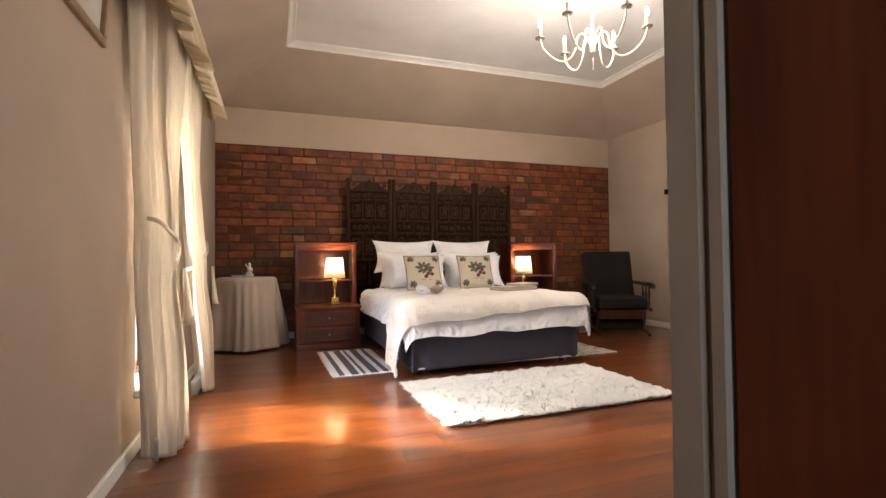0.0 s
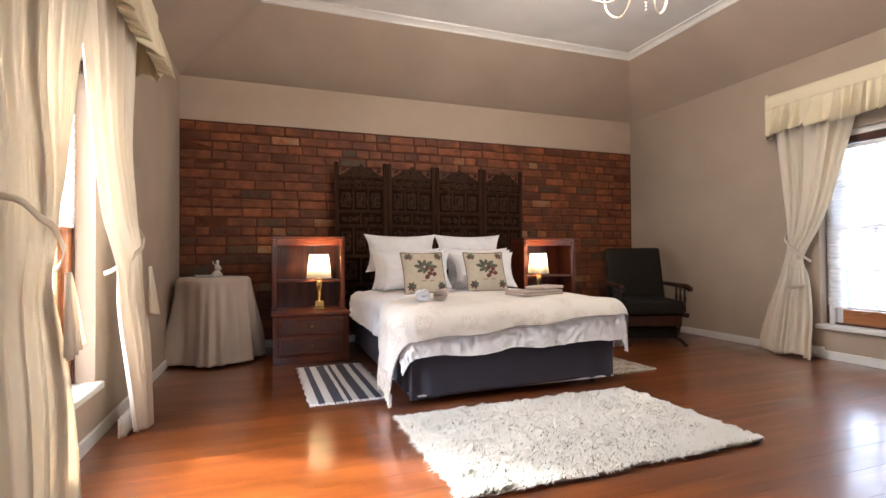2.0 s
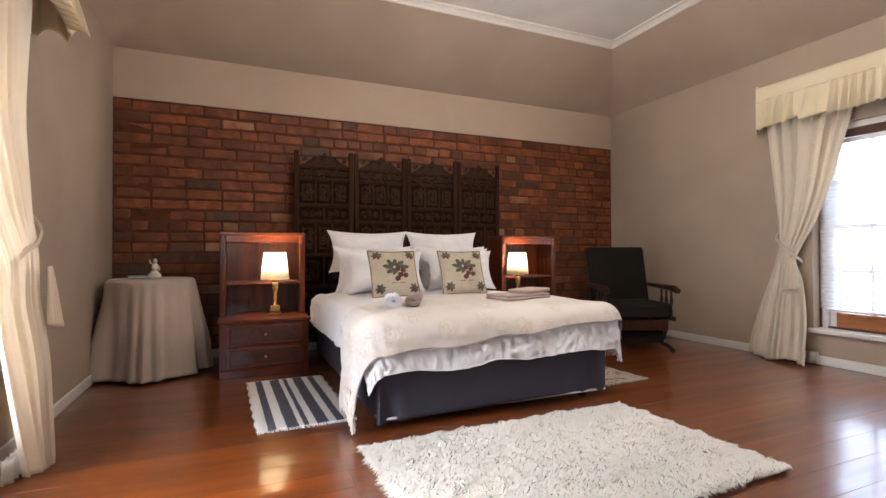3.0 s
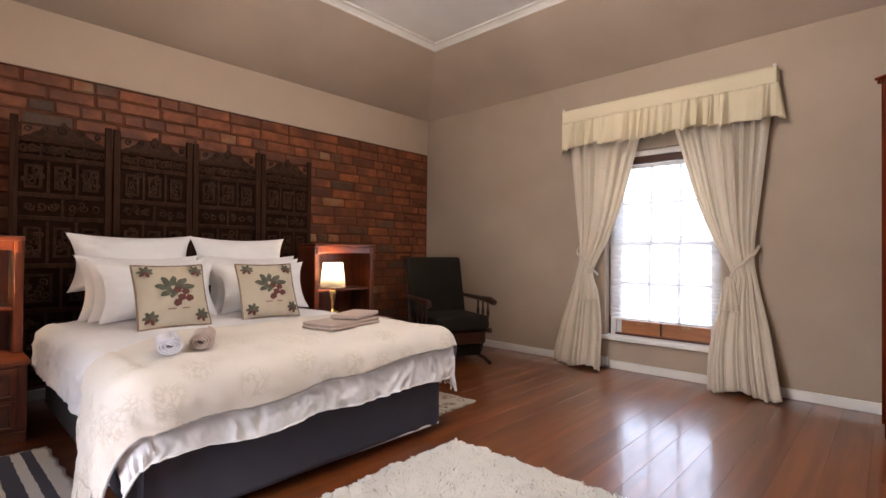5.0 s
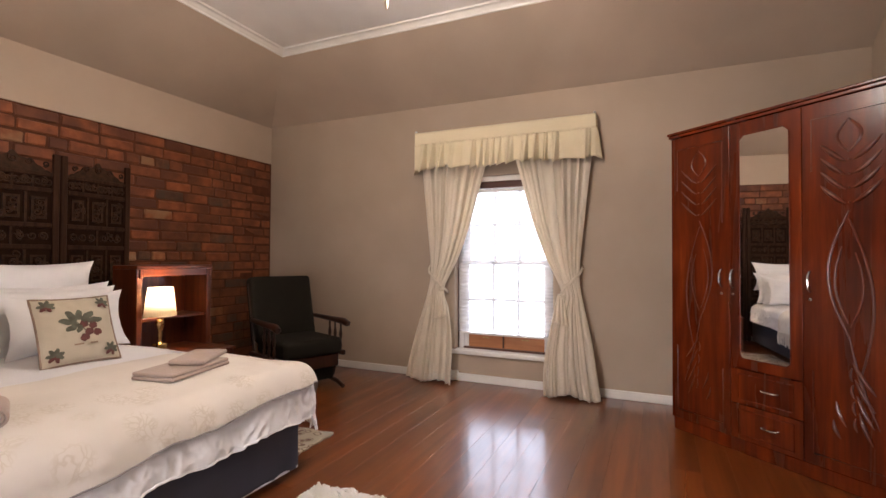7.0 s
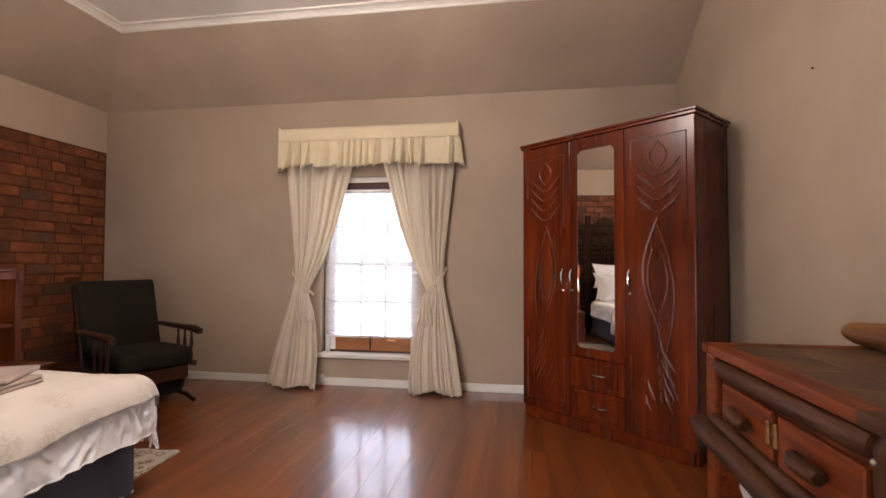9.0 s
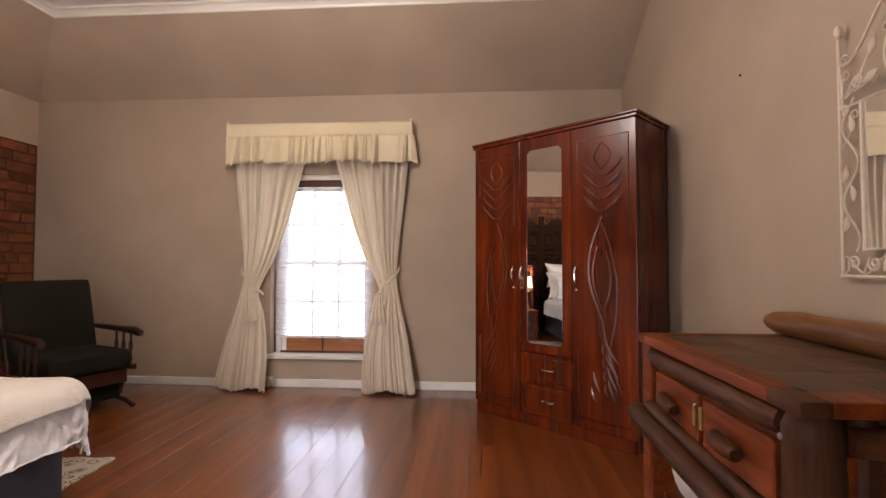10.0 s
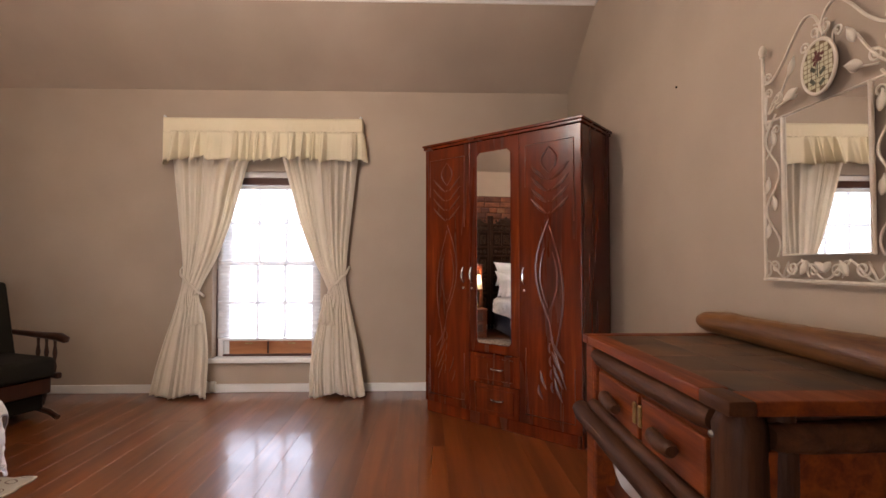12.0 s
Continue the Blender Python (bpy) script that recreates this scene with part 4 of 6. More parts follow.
def print_mat():
    return cloth("cushion_linen", (0.52, 0.45, 0.34), (0.48, 0.41, 0.3), weave=300, bump=0.5)
CUSH = print_mat()
LEAFP = mat("printed_leaf_green", (0.12, 0.125, 0.085), (0.065, 0.06, 0.04), rough=0.9, scale=30)
BERRYP = mat("printed_berry_red", (0.15, 0.045, 0.035), (0.08, 0.028, 0.022), rough=0.9, scale=30)
INKP = mat("printed_brown", (0.30, 0.2, 0.13), rough=0.9)
def cushion(x, y, z, turn, lean, seed, label):
    c = thing("cushion", pose(x, y, z, lean, 0, turn), label, "cushion")
    S = 0.385
    part("cover", pillow_bm(S, S, 0.13, seed, ears=0.05), CUSH, c, smooth=True)
    edge = []
    for i in range(80):
        t = i / 80 * 4
        k, r = int(t), t % 1
        a, b = ((-1 + 2 * r, -1), (1, -1 + 2 * r), (1 - 2 * r, 1), (-1, 1 - 2 * r))[k]
        edge.append((a * S / 2 * (1 - 0.05 * (1 - b * b)), 0, (b * (1 - 0.05 * (1 - a * a)) + 1) * S / 2))
    part("piping", tube(edge, 0.006, 6, closed=True), mat("brown_cord", (0.25, 0.17, 0.12), rough=0.9), c)
    def face(px, pz):
        a, b = px / (S / 2), (pz - S / 2) / (S / 2)
        q = max(0.0, (1 - abs(a) ** 2.4)) ** 0.55 * max(0.0, (1 - abs(b) ** 2.4)) ** 0.55
        wr = 0.055 * fbm(3.5 * a + seed, 3.5 * b, -1) * 0.13 * 3 * q * (1 - q * 0.6)
        return -(q * 0.065 + wr * 0.5) - 0.0035
    def leaf(bm, px, pz, ang, ln, wd):
        n = 8
        ring = []
        for i in range(2 * n):
            t = i / (2 * n) * 2 * math.pi
            lx, lz = ln / 2 * math.cos(t), wd / 2 * math.sin(t) * (1 + 0.15 * math.sin(5 * t))
            X = px + (lx + ln / 2) * math.cos(ang) - lz * math.sin(ang)
            Z = pz + (lx + ln / 2) * math.sin(ang) + lz * math.cos(ang)
            ring.append(bm.verts.new((X, face(X, Z), Z)))
        mx_, mz_ = px + ln / 2 * math.cos(ang), pz + ln / 2 * math.sin(ang)
        m = bm.verts.new((mx_, face(mx_, mz_) - 0.001, mz_))
        for i in range(2 * n):
            bm.faces.new((ring[i], ring[(i + 1) % (2 * n)], m))
    green, red = bmesh.new(), bmesh.new()
    for px, pz, a, ln, wd in ((0.0, 0.225, 35, 0.085, 0.036), (0.02, 0.22, 5, 0.09, 0.034), (-0.01, 0.23, 80, 0.062, 0.034), (-0.02, 0.225, 125, 0.075, 0.036),
                              (-0.02, 0.215, 165, 0.085, 0.034), (-0.015, 0.205, 205, 0.07, 0.032), (0.0, 0.2, 235, 0.05, 0.026)):
        leaf(green, px, pz, radians(a), ln, wd)
    for dx, dz in ((0.0, 0.0), (0.045, -0.01), (0.02, -0.045), (0.062, -0.05), (-0.005, -0.075)):
        leaf(red, dx - 0.012, 0.195 + dz, 0.4, 0.046, 0.040)
    for px, pz, qx, qz in ((0.0, 0.24, 0.05, 0.17), (-0.03, 0.23, 0.03, 0.14)):
        leaf(green, px, pz, math.atan2(qz - pz, qx - px), math.hypot(qx - px, qz - pz), 0.006)
    for sx in (-1, 1):
        for sz in (-1, 1):
            for a in (15, 70, 125, 180, 225, 290, 335):
                leaf(red if a in (225, 290) else green, sx * 0.135, 0.1925 + sz * 0.138, radians(a), 0.040, 0.020)
    part("printed_leaves", green, LEAFP, c, kind="stuff")
    part("printed_berries", red, BERRYP, c, kind="stuff")
    bars = bmesh.new()
    for px, w in ((-0.05, 0.045), (0.025, 0.04)):
        vs = [bars.verts.new((X, face(X, Z) - 0.0006, Z)) for X, Z in ((px, 0.092), (px + w, 0.092), (px + w, 0.10), (px, 0.10))]
        bars.faces.new(vs)
    part("printed_script", bars, INKP, c, kind="stuff")
    return c
cushion(1.365, 4.06, Z0 + 0.005, 1, -24, 21, "square linen cushion printed with leaves and berries, piped edge")
cushion(1.965, 4.10, Z0 + 0.005, -4, -24, 22, "square linen cushion printed with leaves and berries, piped edge, tilted")

# ---- towels on the bed ----
def rolled(x, y, ang, r, ln, material, label):
    bm = bmesh.new()
    turns, n = 3.2, 70
    outer = []
    prof = []
    for i in range(n + 1):
        t = i / n
        rr = r * (0.18 + 0.82 * t)
        a = t * turns * 2 * math.pi
        prof.append((rr * math.cos(a), rr * math.sin(a) * 0.72))
    def f(u, v):
        i = min(int(u * n + 0.5), n)
        px, pz = prof[i]
        return Vector((px, (v - 0.5) * ln * (1 + 0.01 * math.sin(7 * u * 6)), pz + r * 0.72))
    grid(n, 6, f, bm)
    ob = single("rolled_towel", bm, material, label, "towel", pose(x, y, Z0 + 0.03, 0, 0, ang), smooth=True)
    thick(ob, 0.009, 0)
rolled(1.075, 3.26, -14, 0.048, 0.20, TOWELW, "white towel rolled up, lying on the throw beside a beige roll")
rolled(1.215, 3.27, -24, 0.048, 0.20, TOWELB, "beige towel rolled up, lying on the throw beside a white roll")
def folded(x, y, ang, w, d, h, n, label, z=0.0):
    st = thing("folded_towel", pose(x, y, Z0 + 0.03 + z, 0, 0, ang), label, "towel")
    for i in range(n):
        hh = h / n
        bm = bx(-w / 2 + 0.004 * i, w / 2 - 0.003 * i, -d / 2 + 0.003 * (i % 2), d / 2, i * hh, (i + 1) * hh - 0.001, min(hh * 0.45, 0.012), 3)
        part("layer", bm, TOWELB, st, smooth=True)
folded(2.0, 3.35, 12, 0.40, 0.22, 0.036, 2, "beige bath towel folded flat on the throw")
folded(2.11, 3.38, 28, 0.30, 0.17, 0.026, 1, "smaller beige towel folded on top of a bath towel", 0.037)

# ---- carved folding screen behind the bed ----
def screen_panel(parent, x0, y0, x1, y1, h):
    """One carved leaf between two plan points."""
    L = math.hypot(x1 - x0, y1 - y0)
    ang = math.degrees(math.atan2(y1 - y0, x1 - x0))
    leaf = new("leaf")
    leaf.parent = parent
    leaf.matrix_basis = pose(x0, y0, 0, 0, 0, ang)
    t = 0.014
    g = 0.05
    for xa in (0.004, L - g + 0.001):
        part("post", bx(xa, xa + g - 0.005, -t, t, 0.02, h, 0.005), SCREENW, leaf)
    W0, W1 = g, L - g
    rails = (0.12, 0.62, 0.93, 1.26, 1.42, 1.68)
    for z in rails:
        part("rail", bx(W0, W1, -t * 0.8, t * 0.8, z, z + 0.035, 0.004), SCREENW, leaf)
    part("rail", bx(W0, W1, -t * 0.8, t * 0.8, 1.80, 1.83, 0.004), SCREENW, leaf)
    # thin dark sheet added to stand for the shade between the carvings
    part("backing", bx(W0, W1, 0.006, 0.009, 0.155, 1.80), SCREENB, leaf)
    # carved bands
    carve = bmesh.new()
    rnd = random.Random(int(x0 * 100))
    def curl(cx_, cz, r, turns, a0, rr=0.009):
        pts = [(cx_ + r * (1 - 0.75 * k / 12) * math.cos(a0 + turns * 2 * math.pi * k / 12), -0.004, cz + r * (1 - 0.75 * k / 12) * math.sin(a0 + turns * 2 * math.pi * k / 12)) for k in range(13)]
        tube(pts, rr, 5, carve)
    W = W1 - W0
    for (za, zb, nseg) in ((0.155, 0.62, 3), (0.655, 0.93, 2), (0.965, 1.26, 3), (1.295, 1.42, 2), (1.455, 1.68, 3), (1.715, 1.80, 4)):
        for i in range(nseg):
            a, b = W0 + W * i / nseg, W0 + W * (i + 1) / nseg
            mx_, mz_ = (a + b) / 2, (za + zb) / 2
            for _ in range(3 if zb - za > 0.2 else 2):
                curl(rnd.uniform(a + 0.03, b - 0.03), rnd.uniform(za + 0.03, zb - 0.03), rnd.uniform(0.018, 0.03), rnd.choice((-1, 1)) * 1.1, rnd.uniform(0, 6), 0.008)
            if i:
                box(carve, a - 0.008, a + 0.008, -0.009, 0.006, za, zb)
            if zb - za > 0.2:
                bw, bh = (b - a) * 0.30, (zb - za) * 0.36
                for q in ((mx_ - bw, mx_ - bw + 0.017, mz_ - bh, mz_ + bh), (mx_ + bw - 0.017, mx_ + bw, mz_ - bh, mz_ + bh), (mx_ - bw, mx_ + bw, mz_ - bh, mz_ - bh + 0.017), (mx_ - bw, mx_ + bw, mz_ + bh - 0.017, mz_ + bh)):
                    box(carve, q[0], q[1], -0.010, 0.004, q[2], q[3])
                for s in (-1, 1):
                    curl(mx_ + s * 0.015, mz_ + s * bh * 0.45, 0.028, 1.1 * s, rnd.uniform(0, 6))
                curl(mx_, mz_, 0.022, 1.0, rnd.uniform(0, 6))
            else:
                for s in (-1, 0, 1):
                    curl(mx_ + s * (b - a) * 0.27, mz_, min(0.03, (zb - za) * 0.33), 1.2 * (s or 1), rnd.uniform(0, 6))
    part("carving", carve, SCREENH, leaf, "carved scrolls and lattice", smooth=True)
    # crest between the posts
    n = 40
    bm = bmesh.new()
    front, back = [], []
    def top(u):
        a = abs(2 * u - 1)
        return 1.85 + 0.13 * (1 - a ** 1.6) + 0.018 * math.cos(a * 14) * (1 - a) + 0.012 * abs(math.sin(u * 28))
    for s, row in ((-0.011, front), (0.011, back)):
        for i in range(n + 1):
            u = i / n
            row.append((bm.verts.new((W0 + W * u, s, 1.83)), bm.verts.new((W0 + W * u, s, top(u) + h - 2.02))))
    for i in range(n):
        bm.faces.new((front[i][0], front[i + 1][0], front[i + 1][1], front[i][1]))
        bm.faces.new((back[i][0], back[i][1], back[i + 1][1], back[i + 1][0]))
        bm.faces.new((front[i][1], front[i + 1][1], back[i + 1][1], back[i][1]))
    for k in range(5):
        u = (k + 0.5) / 5
        r = 0.022 if k != 2 else 0.03
        pts = [(W0 + W * u + r * (1 - 0.7 * j / 12) * math.cos(j * 0.7 + k), -0.014, 1.885 + 0.02 * (1 - abs(2 * u - 1)) + r * (1 - 0.7 * j / 12) * math.sin(j * 0.7 + k)) for j in range(13)]
        tube(pts, 0.006, 5, bm)
    part("crest", bm, SCREENH, leaf, "arched carved crest")
    return leaf
screen = thing("folding_screen", pose(0, 0, 0), "dark carved wooden four-leaf folding screen used as a headboard", "folding screen")
joints = ((0.745, 5.40), (1.325, 5.36), (1.905, 5.41), (2.485, 5.36), (3.045, 5.41))
for a, b in zip(joints, joints[1:]):
    screen_panel(screen, a[0], a[1], b[0], b[1], 1.975)

# ---- nightstands with a raised back ----
def nightstand(x0, x1, label):
    w = x1 - x0
    n = thing("nightstand", pose(x0, 4.56, 0), label, "nightstand", "nightstands")
    d, h, H, hb = 0.62, 0.445, 1.14, 0.30
    part("plinth", bx(0.01, w - 0.01, 0.012, d - 0.01, 0, 0.06, 0.003), NIGHTX, n)
    part("body", bx(0.008, w - 0.008, 0.014, d, 0.06, h - 0.024, 0.004), NIGHT, n)
    part("top", bx(-0.006, w + 0.006, -0.004, d, h - 0.023, h, 0.006, 2), NIGHTX, n)
    for k, (z0, z1) in enumerate(((0.075, 0.235), (0.245, 0.41))):
        dr = part("drawer", bx(0.055, w - 0.055, 0.002, 0.0135, z0, z1, 0.004), NIGHTX, n)
        bm = bx(0.085, w - 0.085, -0.004, 0.0015, z0 + 0.022, z1 - 0.022, 0.004)
        part("panel", bm, BURL, dr, "dark burl panel")
        part("moulding", tube([(0.08, -0.002, z0 + 0.018), (w - 0.08, -0.002, z0 + 0.018), (w - 0.08, -0.002, z1 - 0.018), (0.08, -0.002, z1 - 0.018)], 0.005, 6, closed=True), NIGHTX, dr)
        part("knob", lathe(((0.004, 0), (0.006, 0.008), (0.011, 0.014), (0.010, 0.02), (0.003, 0.023)), 12), BRASSD, dr, at=pose(w / 2, -0.005, (z0 + z1) / 2, 90), smooth=True)
    # raised back
    for xa in (0.0, w - 0.05):
        part("side_panel", bx(xa + 0.002, xa + 0.048, hb, d - 0.02, h + 0.001, H - 0.03, 0.005), NIGHT, n)
    part("back_panel", bx(0.05, w - 0.05, d - 0.035, d - 0.021, h + 0.001, H - 0.03), NIGHT, n)
    part("shelf", bx(0.051, w - 0.051, hb + 0.02, d - 0.036, 0.70, 0.722, 0.003), NIGHTX, n)
    part("crest_rail", bx(0.0, w, hb - 0.006, d - 0.02, H - 0.029, H, 0.006, 2), NIGHTX, n)
    part("apron", bx(0.051, w - 0.051, hb + 0.004, hb + 0.02, H - 0.085, H - 0.03, 0.003), NIGHTX, n)
    for xa in (0.012, w - 0.038):
        part("bracket", bx(xa, xa + 0.026, hb - 0.02, hb - 0.001, H - 0.10, H - 0.03, 0.004), NIGHT, n)
    return n
nightstand(0.105, 0.785, "reddish two-drawer nightstand with raised shelf back, lit by a lamp")
nightstand(2.755, 3.43, "reddish nightstand with raised shelf back, half hidden behind the bed")

def table_lamp(x, y, z, label):
    l = thing("table_lamp", pose(x, y, z), label, "table lamp", "bedside lamps")
    part("foot", bx(-0.052, 0.052, -0.052, 0.052, 0, 0.03, 0.006, 2), BRASS, l)
    part("plinth", bx(-0.038, 0.038, -0.038, 0.038, 0.0305, 0.085, 0.006, 2), BRASS, l)
    part("column", lathe(((0.03, 0.085), (0.014, 0.10), (0.012, 0.13), (0.018, 0.15), (0.013, 0.17), (0.022, 0.20), (0.03, 0.235), (0.03, 0.26), (0.02, 0.275), (0.03, 0.29), (0.014, 0.31), (0.01, 0.33)), 20), BRASS, l, smooth=True)
    part("socket", lathe(((0.012, 0.33), (0.014, 0.335), (0.014, 0.37), (0.010, 0.372)), 14), BRASSD, l, smooth=True)
    part("bulb", lathe(((0.010, 0.372), (0.022, 0.395), (0.027, 0.415), (0.022, 0.435), (0.006, 0.446)), 14), BULB, l, smooth=True)
    sh = lathe(((0.114, 0.300), (0.088, 0.52)), 40, cap=False)
    thick(part("shade", sh, SHADE, l, "cream fabric shade", smooth=True), 0.0015, 0)
    for r, zz in ((0.114, 0.300), (0.088, 0.52)):
        part("shade_ring", tube([(r * math.cos(a * math.pi / 16), r * math.sin(a * math.pi / 16), zz) for a in range(32)], 0.0022, 5, closed=True), SHADE, l)
    lamp("bedside_bulb", "POINT", pose(x, y, z + 0.478), 3.4, WARM, soft=0.03)
table_lamp(0.53, 4.79, 0.447, "polished brass table lamp with cream tapered shade, switched on")
table_lamp(2.90, 4.79, 0.447, "polished brass table lamp with cream shade, lit, beyond the bed")

# ---- round table with a long cloth ----
rt = thing("round_table", pose(-0.39, 5.02, 0), "small round occasional table hidden under a long cloth", "table")
part("tabletop", lathe(((0.285, 0.735), (0.29, 0.74), (0.29, 0.752), (0.285, 0.757)), 40), NIGHTX, rt, smooth=True)
part("pedestal", lathe(((0.03, 0.03), (0.035, 0.2), (0.025, 0.5), (0.04, 0.735)), 16), NIGHT, rt, smooth=True)
part("foot", lathe(((0.17, 0), (0.17, 0.02), (0.05, 0.04)), 24), NIGHT, rt, smooth=True)
def tc_f(u, v):
    a = u * 2 * math.pi
    R = 0.298
    s = v * (R + 0.75)
    if s < R:
        return Vector((s * math.cos(a), s * math.sin(a), 0.763))
    h = s - R
    k = min(h / 0.5, 1)
    ridge = math.sin(7 * a + 1.3 * math.sin(2 * a + 1) + 0.6)
    fold = 0.055 * k * (math.copysign(abs(ridge) ** 0.8, ridge)) * (0.7 + 0.4 * math.sin(3 * a + 2)) + 0.016 * k * math.sin(19 * a + 2 * math.sin(4 * a))
    r = R + 0.010 + 0.075 * (h / 0.75) ** 1.2 + fold
    return Vector((r * math.cos(a), r * math.sin(a), 0.763 - min(h, 0.012) * 0.5 - h * 0.985 if h < 0.75 else 0.02))
tcl = single("tablecloth", grid(200, 40, tc_f, wrap=True), TCLOTH, "long beige tablecloth falling in folds over a round table", "tablecloth", pose(-0.39, 5.02, 0), smooth=True)
thick(tcl, 0.002, 1)
bk = thing("book", pose(-0.44, 4.98, 0.768, 0, 0, 12), "green-bound book lying on the beige tablecloth", "book")
part("cover", bx(-0.11, 0.11, -0.08, 0.08, 0, 0.022, 0.003), GREENP, bk)
part("pages", bx(-0.108, 0.108, -0.082, -0.0801, 0.003, 0.019), PAPER, bk)
def figurine():
    bm = bmesh.new()
    lathe(((0.045, 0), (0.05, 0.012), (0.045, 0.03), (0.03, 0.045), (0.022, 0.06)), 16, bm)
    lathe(((0.012, 0.058), (0.026, 0.075), (0.024, 0.1), (0.01, 0.118), (0.016, 0.13), (0.014, 0.145), (0.004, 0.155)), 14, bm, at=(0.004, 0, 0))
    tube([(0.0, 0, 0.105), (-0.03, 0, 0.12), (-0.035, 0, 0.145)], 0.006, 6, bm)
    tube([(0.01, 0, 0.1), (0.035, 0, 0.085), (0.03, 0, 0.06)], 0.006, 6, bm)
    return bm
single("ornament", figurine(), CERAM, "small glazed white ceramic ornament standing on the round table", "ornament", pose(-0.36, 4.93, 0.768), smooth=True)

# ---- armchair ----
def armchair():
    c = thing("armchair", pose(3.93, 4.30, 0, 0, 0, -22), "dark upholstered glider armchair with turned wooden arms", "armchair")
    part("seat_cushion", bx(-0.285, 0.285, -0.30, 0.27, 0.32, 0.47, 0.04, 3), DARKF, c, smooth=True)
    ob = part("back_cushion", bx(-0.31, 0.31, -0.07, 0.07, -0.02, 0.61, 0.04, 3), DARKF, c, smooth=True, at=pose(0, 0.29, 0.42, -14))
    part("seat_frame", bx(-0.27, 0.27, -0.27, 0.26, 0.20, 0.32, 0.01), DARKT, c)
    for s in (-1, 1):
        part("back_post", tube([(s * 0.30, 0.25, 0.12), (s * 0.30, 0.28, 0.45), (s * 0.30, 0.42, 0.95)], [0.02, 0.022, 0.016], 10), DARKT, c, smooth=True)
        arm = tube([(s * 0.32, 0.30, 0.62), (s * 0.33, 0.1, 0.615), (s * 0.335, -0.12, 0.61), (s * 0.34, -0.24, 0.605), (s * 0.345, -0.30, 0.585), (s * 0.345, -0.305, 0.565)], [0.02, 0.024, 0.028, 0.034, 0.03, 0.014], 12)
        part("armrest", arm, DARKT, c, smooth=True)
        for yy in (-0.2, -0.1, 0.0):
            part("spindle", lathe(((0.009, 0.33), (0.014, 0.38), (0.008, 0.42), (0.017, 0.48), (0.009, 0.54), (0.012, 0.59)), 10), DARKT, c, at=pose(s * 0.33, yy, 0), smooth=True)
        part("side_rail", bx(s * 0.33 - 0.02, s * 0.33 + 0.02, -0.26, 0.28, 0.29, 0.335, 0.008), DARKT, c)
        part("rocker_arm", tube([(s * 0.28, -0.22, 0.3), (s * 0.28, -0.15, 0.1)], 0.014, 8), DARKT, c)
        part("rocker_arm", tube([(s * 0.28, 0.22, 0.3), (s * 0.28, 0.15, 0.1)], 0.014, 8), DARKT, c)
        part("foot_rail", tube([(s * 0.28, -0.33, 0.02), (s * 0.28, -0.24, 0.05), (s * 0.28, 0, 0.07), (s * 0.28, 0.24, 0.05), (s * 0.28, 0.33, 0.02)], 0.02, 8), DARKT, c, smooth=True)
    # solid dark block fills the space between seat frame and foot rails
    part("stretcher", bx(-0.26, 0.26, -0.20, 0.22, 0.075, 0.19, 0.012), DARKF, c, "dark block filling the space under the seat")
    return c
armchair()

# ---- rugs ----
def stripe_mat(name, cols, sy):
    m = bpy.data.materials.new(name)
    m.use_nodes = True
    nt = m.node_tree
    b = nt.nodes["Principled BSDF"]
    N, L = nt.nodes.new, nt.links.new
    tc, sp = N("ShaderNodeTexCoord"), N("ShaderNodeSeparateXYZ")
    L(tc.outputs["Object"], sp.inputs[0])
    nz = N("ShaderNodeTexNoise"); nz.inputs["Scale"].default_value = 30
    L(tc.outputs["Object"], nz.inputs["Vector"])
    ad = N("ShaderNodeMath"); ad.operation = "MULTIPLY_ADD"; ad.inputs[1].default_value = 0.012
    L(nz.outputs["Fac"], ad.inputs[0]); L(sp.outputs[0], ad.inputs[2])
    mr = N("ShaderNodeMapRange"); mr.inputs[1].default_value, mr.inputs[2].default_value = -sy / 2, sy / 2
    L(ad.outputs[0], mr.inputs[0])
    r = N("ShaderNodeValToRGB"); r.color_ramp.interpolation = "CONSTANT"
    e = r.color_ramp.elements
    e[0].position, e[0].color = 0.0, (*cols[0][1], 1)
    e[1].position, e[1].color = cols[1][0], (*cols[1][1], 1)
    for p, c in cols[2:]:
        k = e.new(p); k.color = (*c, 1)
    L(mr.outputs[0], r.inputs[0]); L(r.outputs[0], b.inputs["Base Color"])
    b.inputs["Roughness"].default_value = 0.95
    nf = N("ShaderNodeTexNoise"); nf.inputs["Scale"].default_value = 220
    bp = N("ShaderNodeBump"); bp.inputs["Strength"].default_value = 0.8; bp.inputs["Distance"].default_value = 0.004
    L(tc.outputs["Object"], nf.inputs["Vector"]); L(nf.outputs["Fac"], bp.inputs["Height"]); L(bp.outputs[0], b.inputs["Normal"])
    return m
wh, dk = (0.62, 0.60, 0.58), (0.065, 0.065, 0.09)
STRIPE = stripe_mat("striped_cotton_mat", [(0.0, wh), (0.12, dk), (0.20, wh), (0.30, dk), (0.42, wh), (0.47, dk), (0.52, wh), (0.60, dk), (0.72, wh), (0.80, dk), (0.88, wh)], 0.54)
mt = thing("bedside_mat", pose(0.585, 3.82, 0, 0, 0, 1.5), "white cotton mat with dark blue-grey stripes beside the bed", "mat")
def flat(w, l, t, seed):
    def f(u, v):
        x, y = (u - 0.5) * w, (v - 0.5) * l
        return Vector((x + 0.006 * math.sin(7 * v * 6), y + 0.006 * math.sin(5 * u * 6 + seed), t + 0.003 * fbm(5 * x + seed, 5 * y)))
    return grid(24, 48, f)
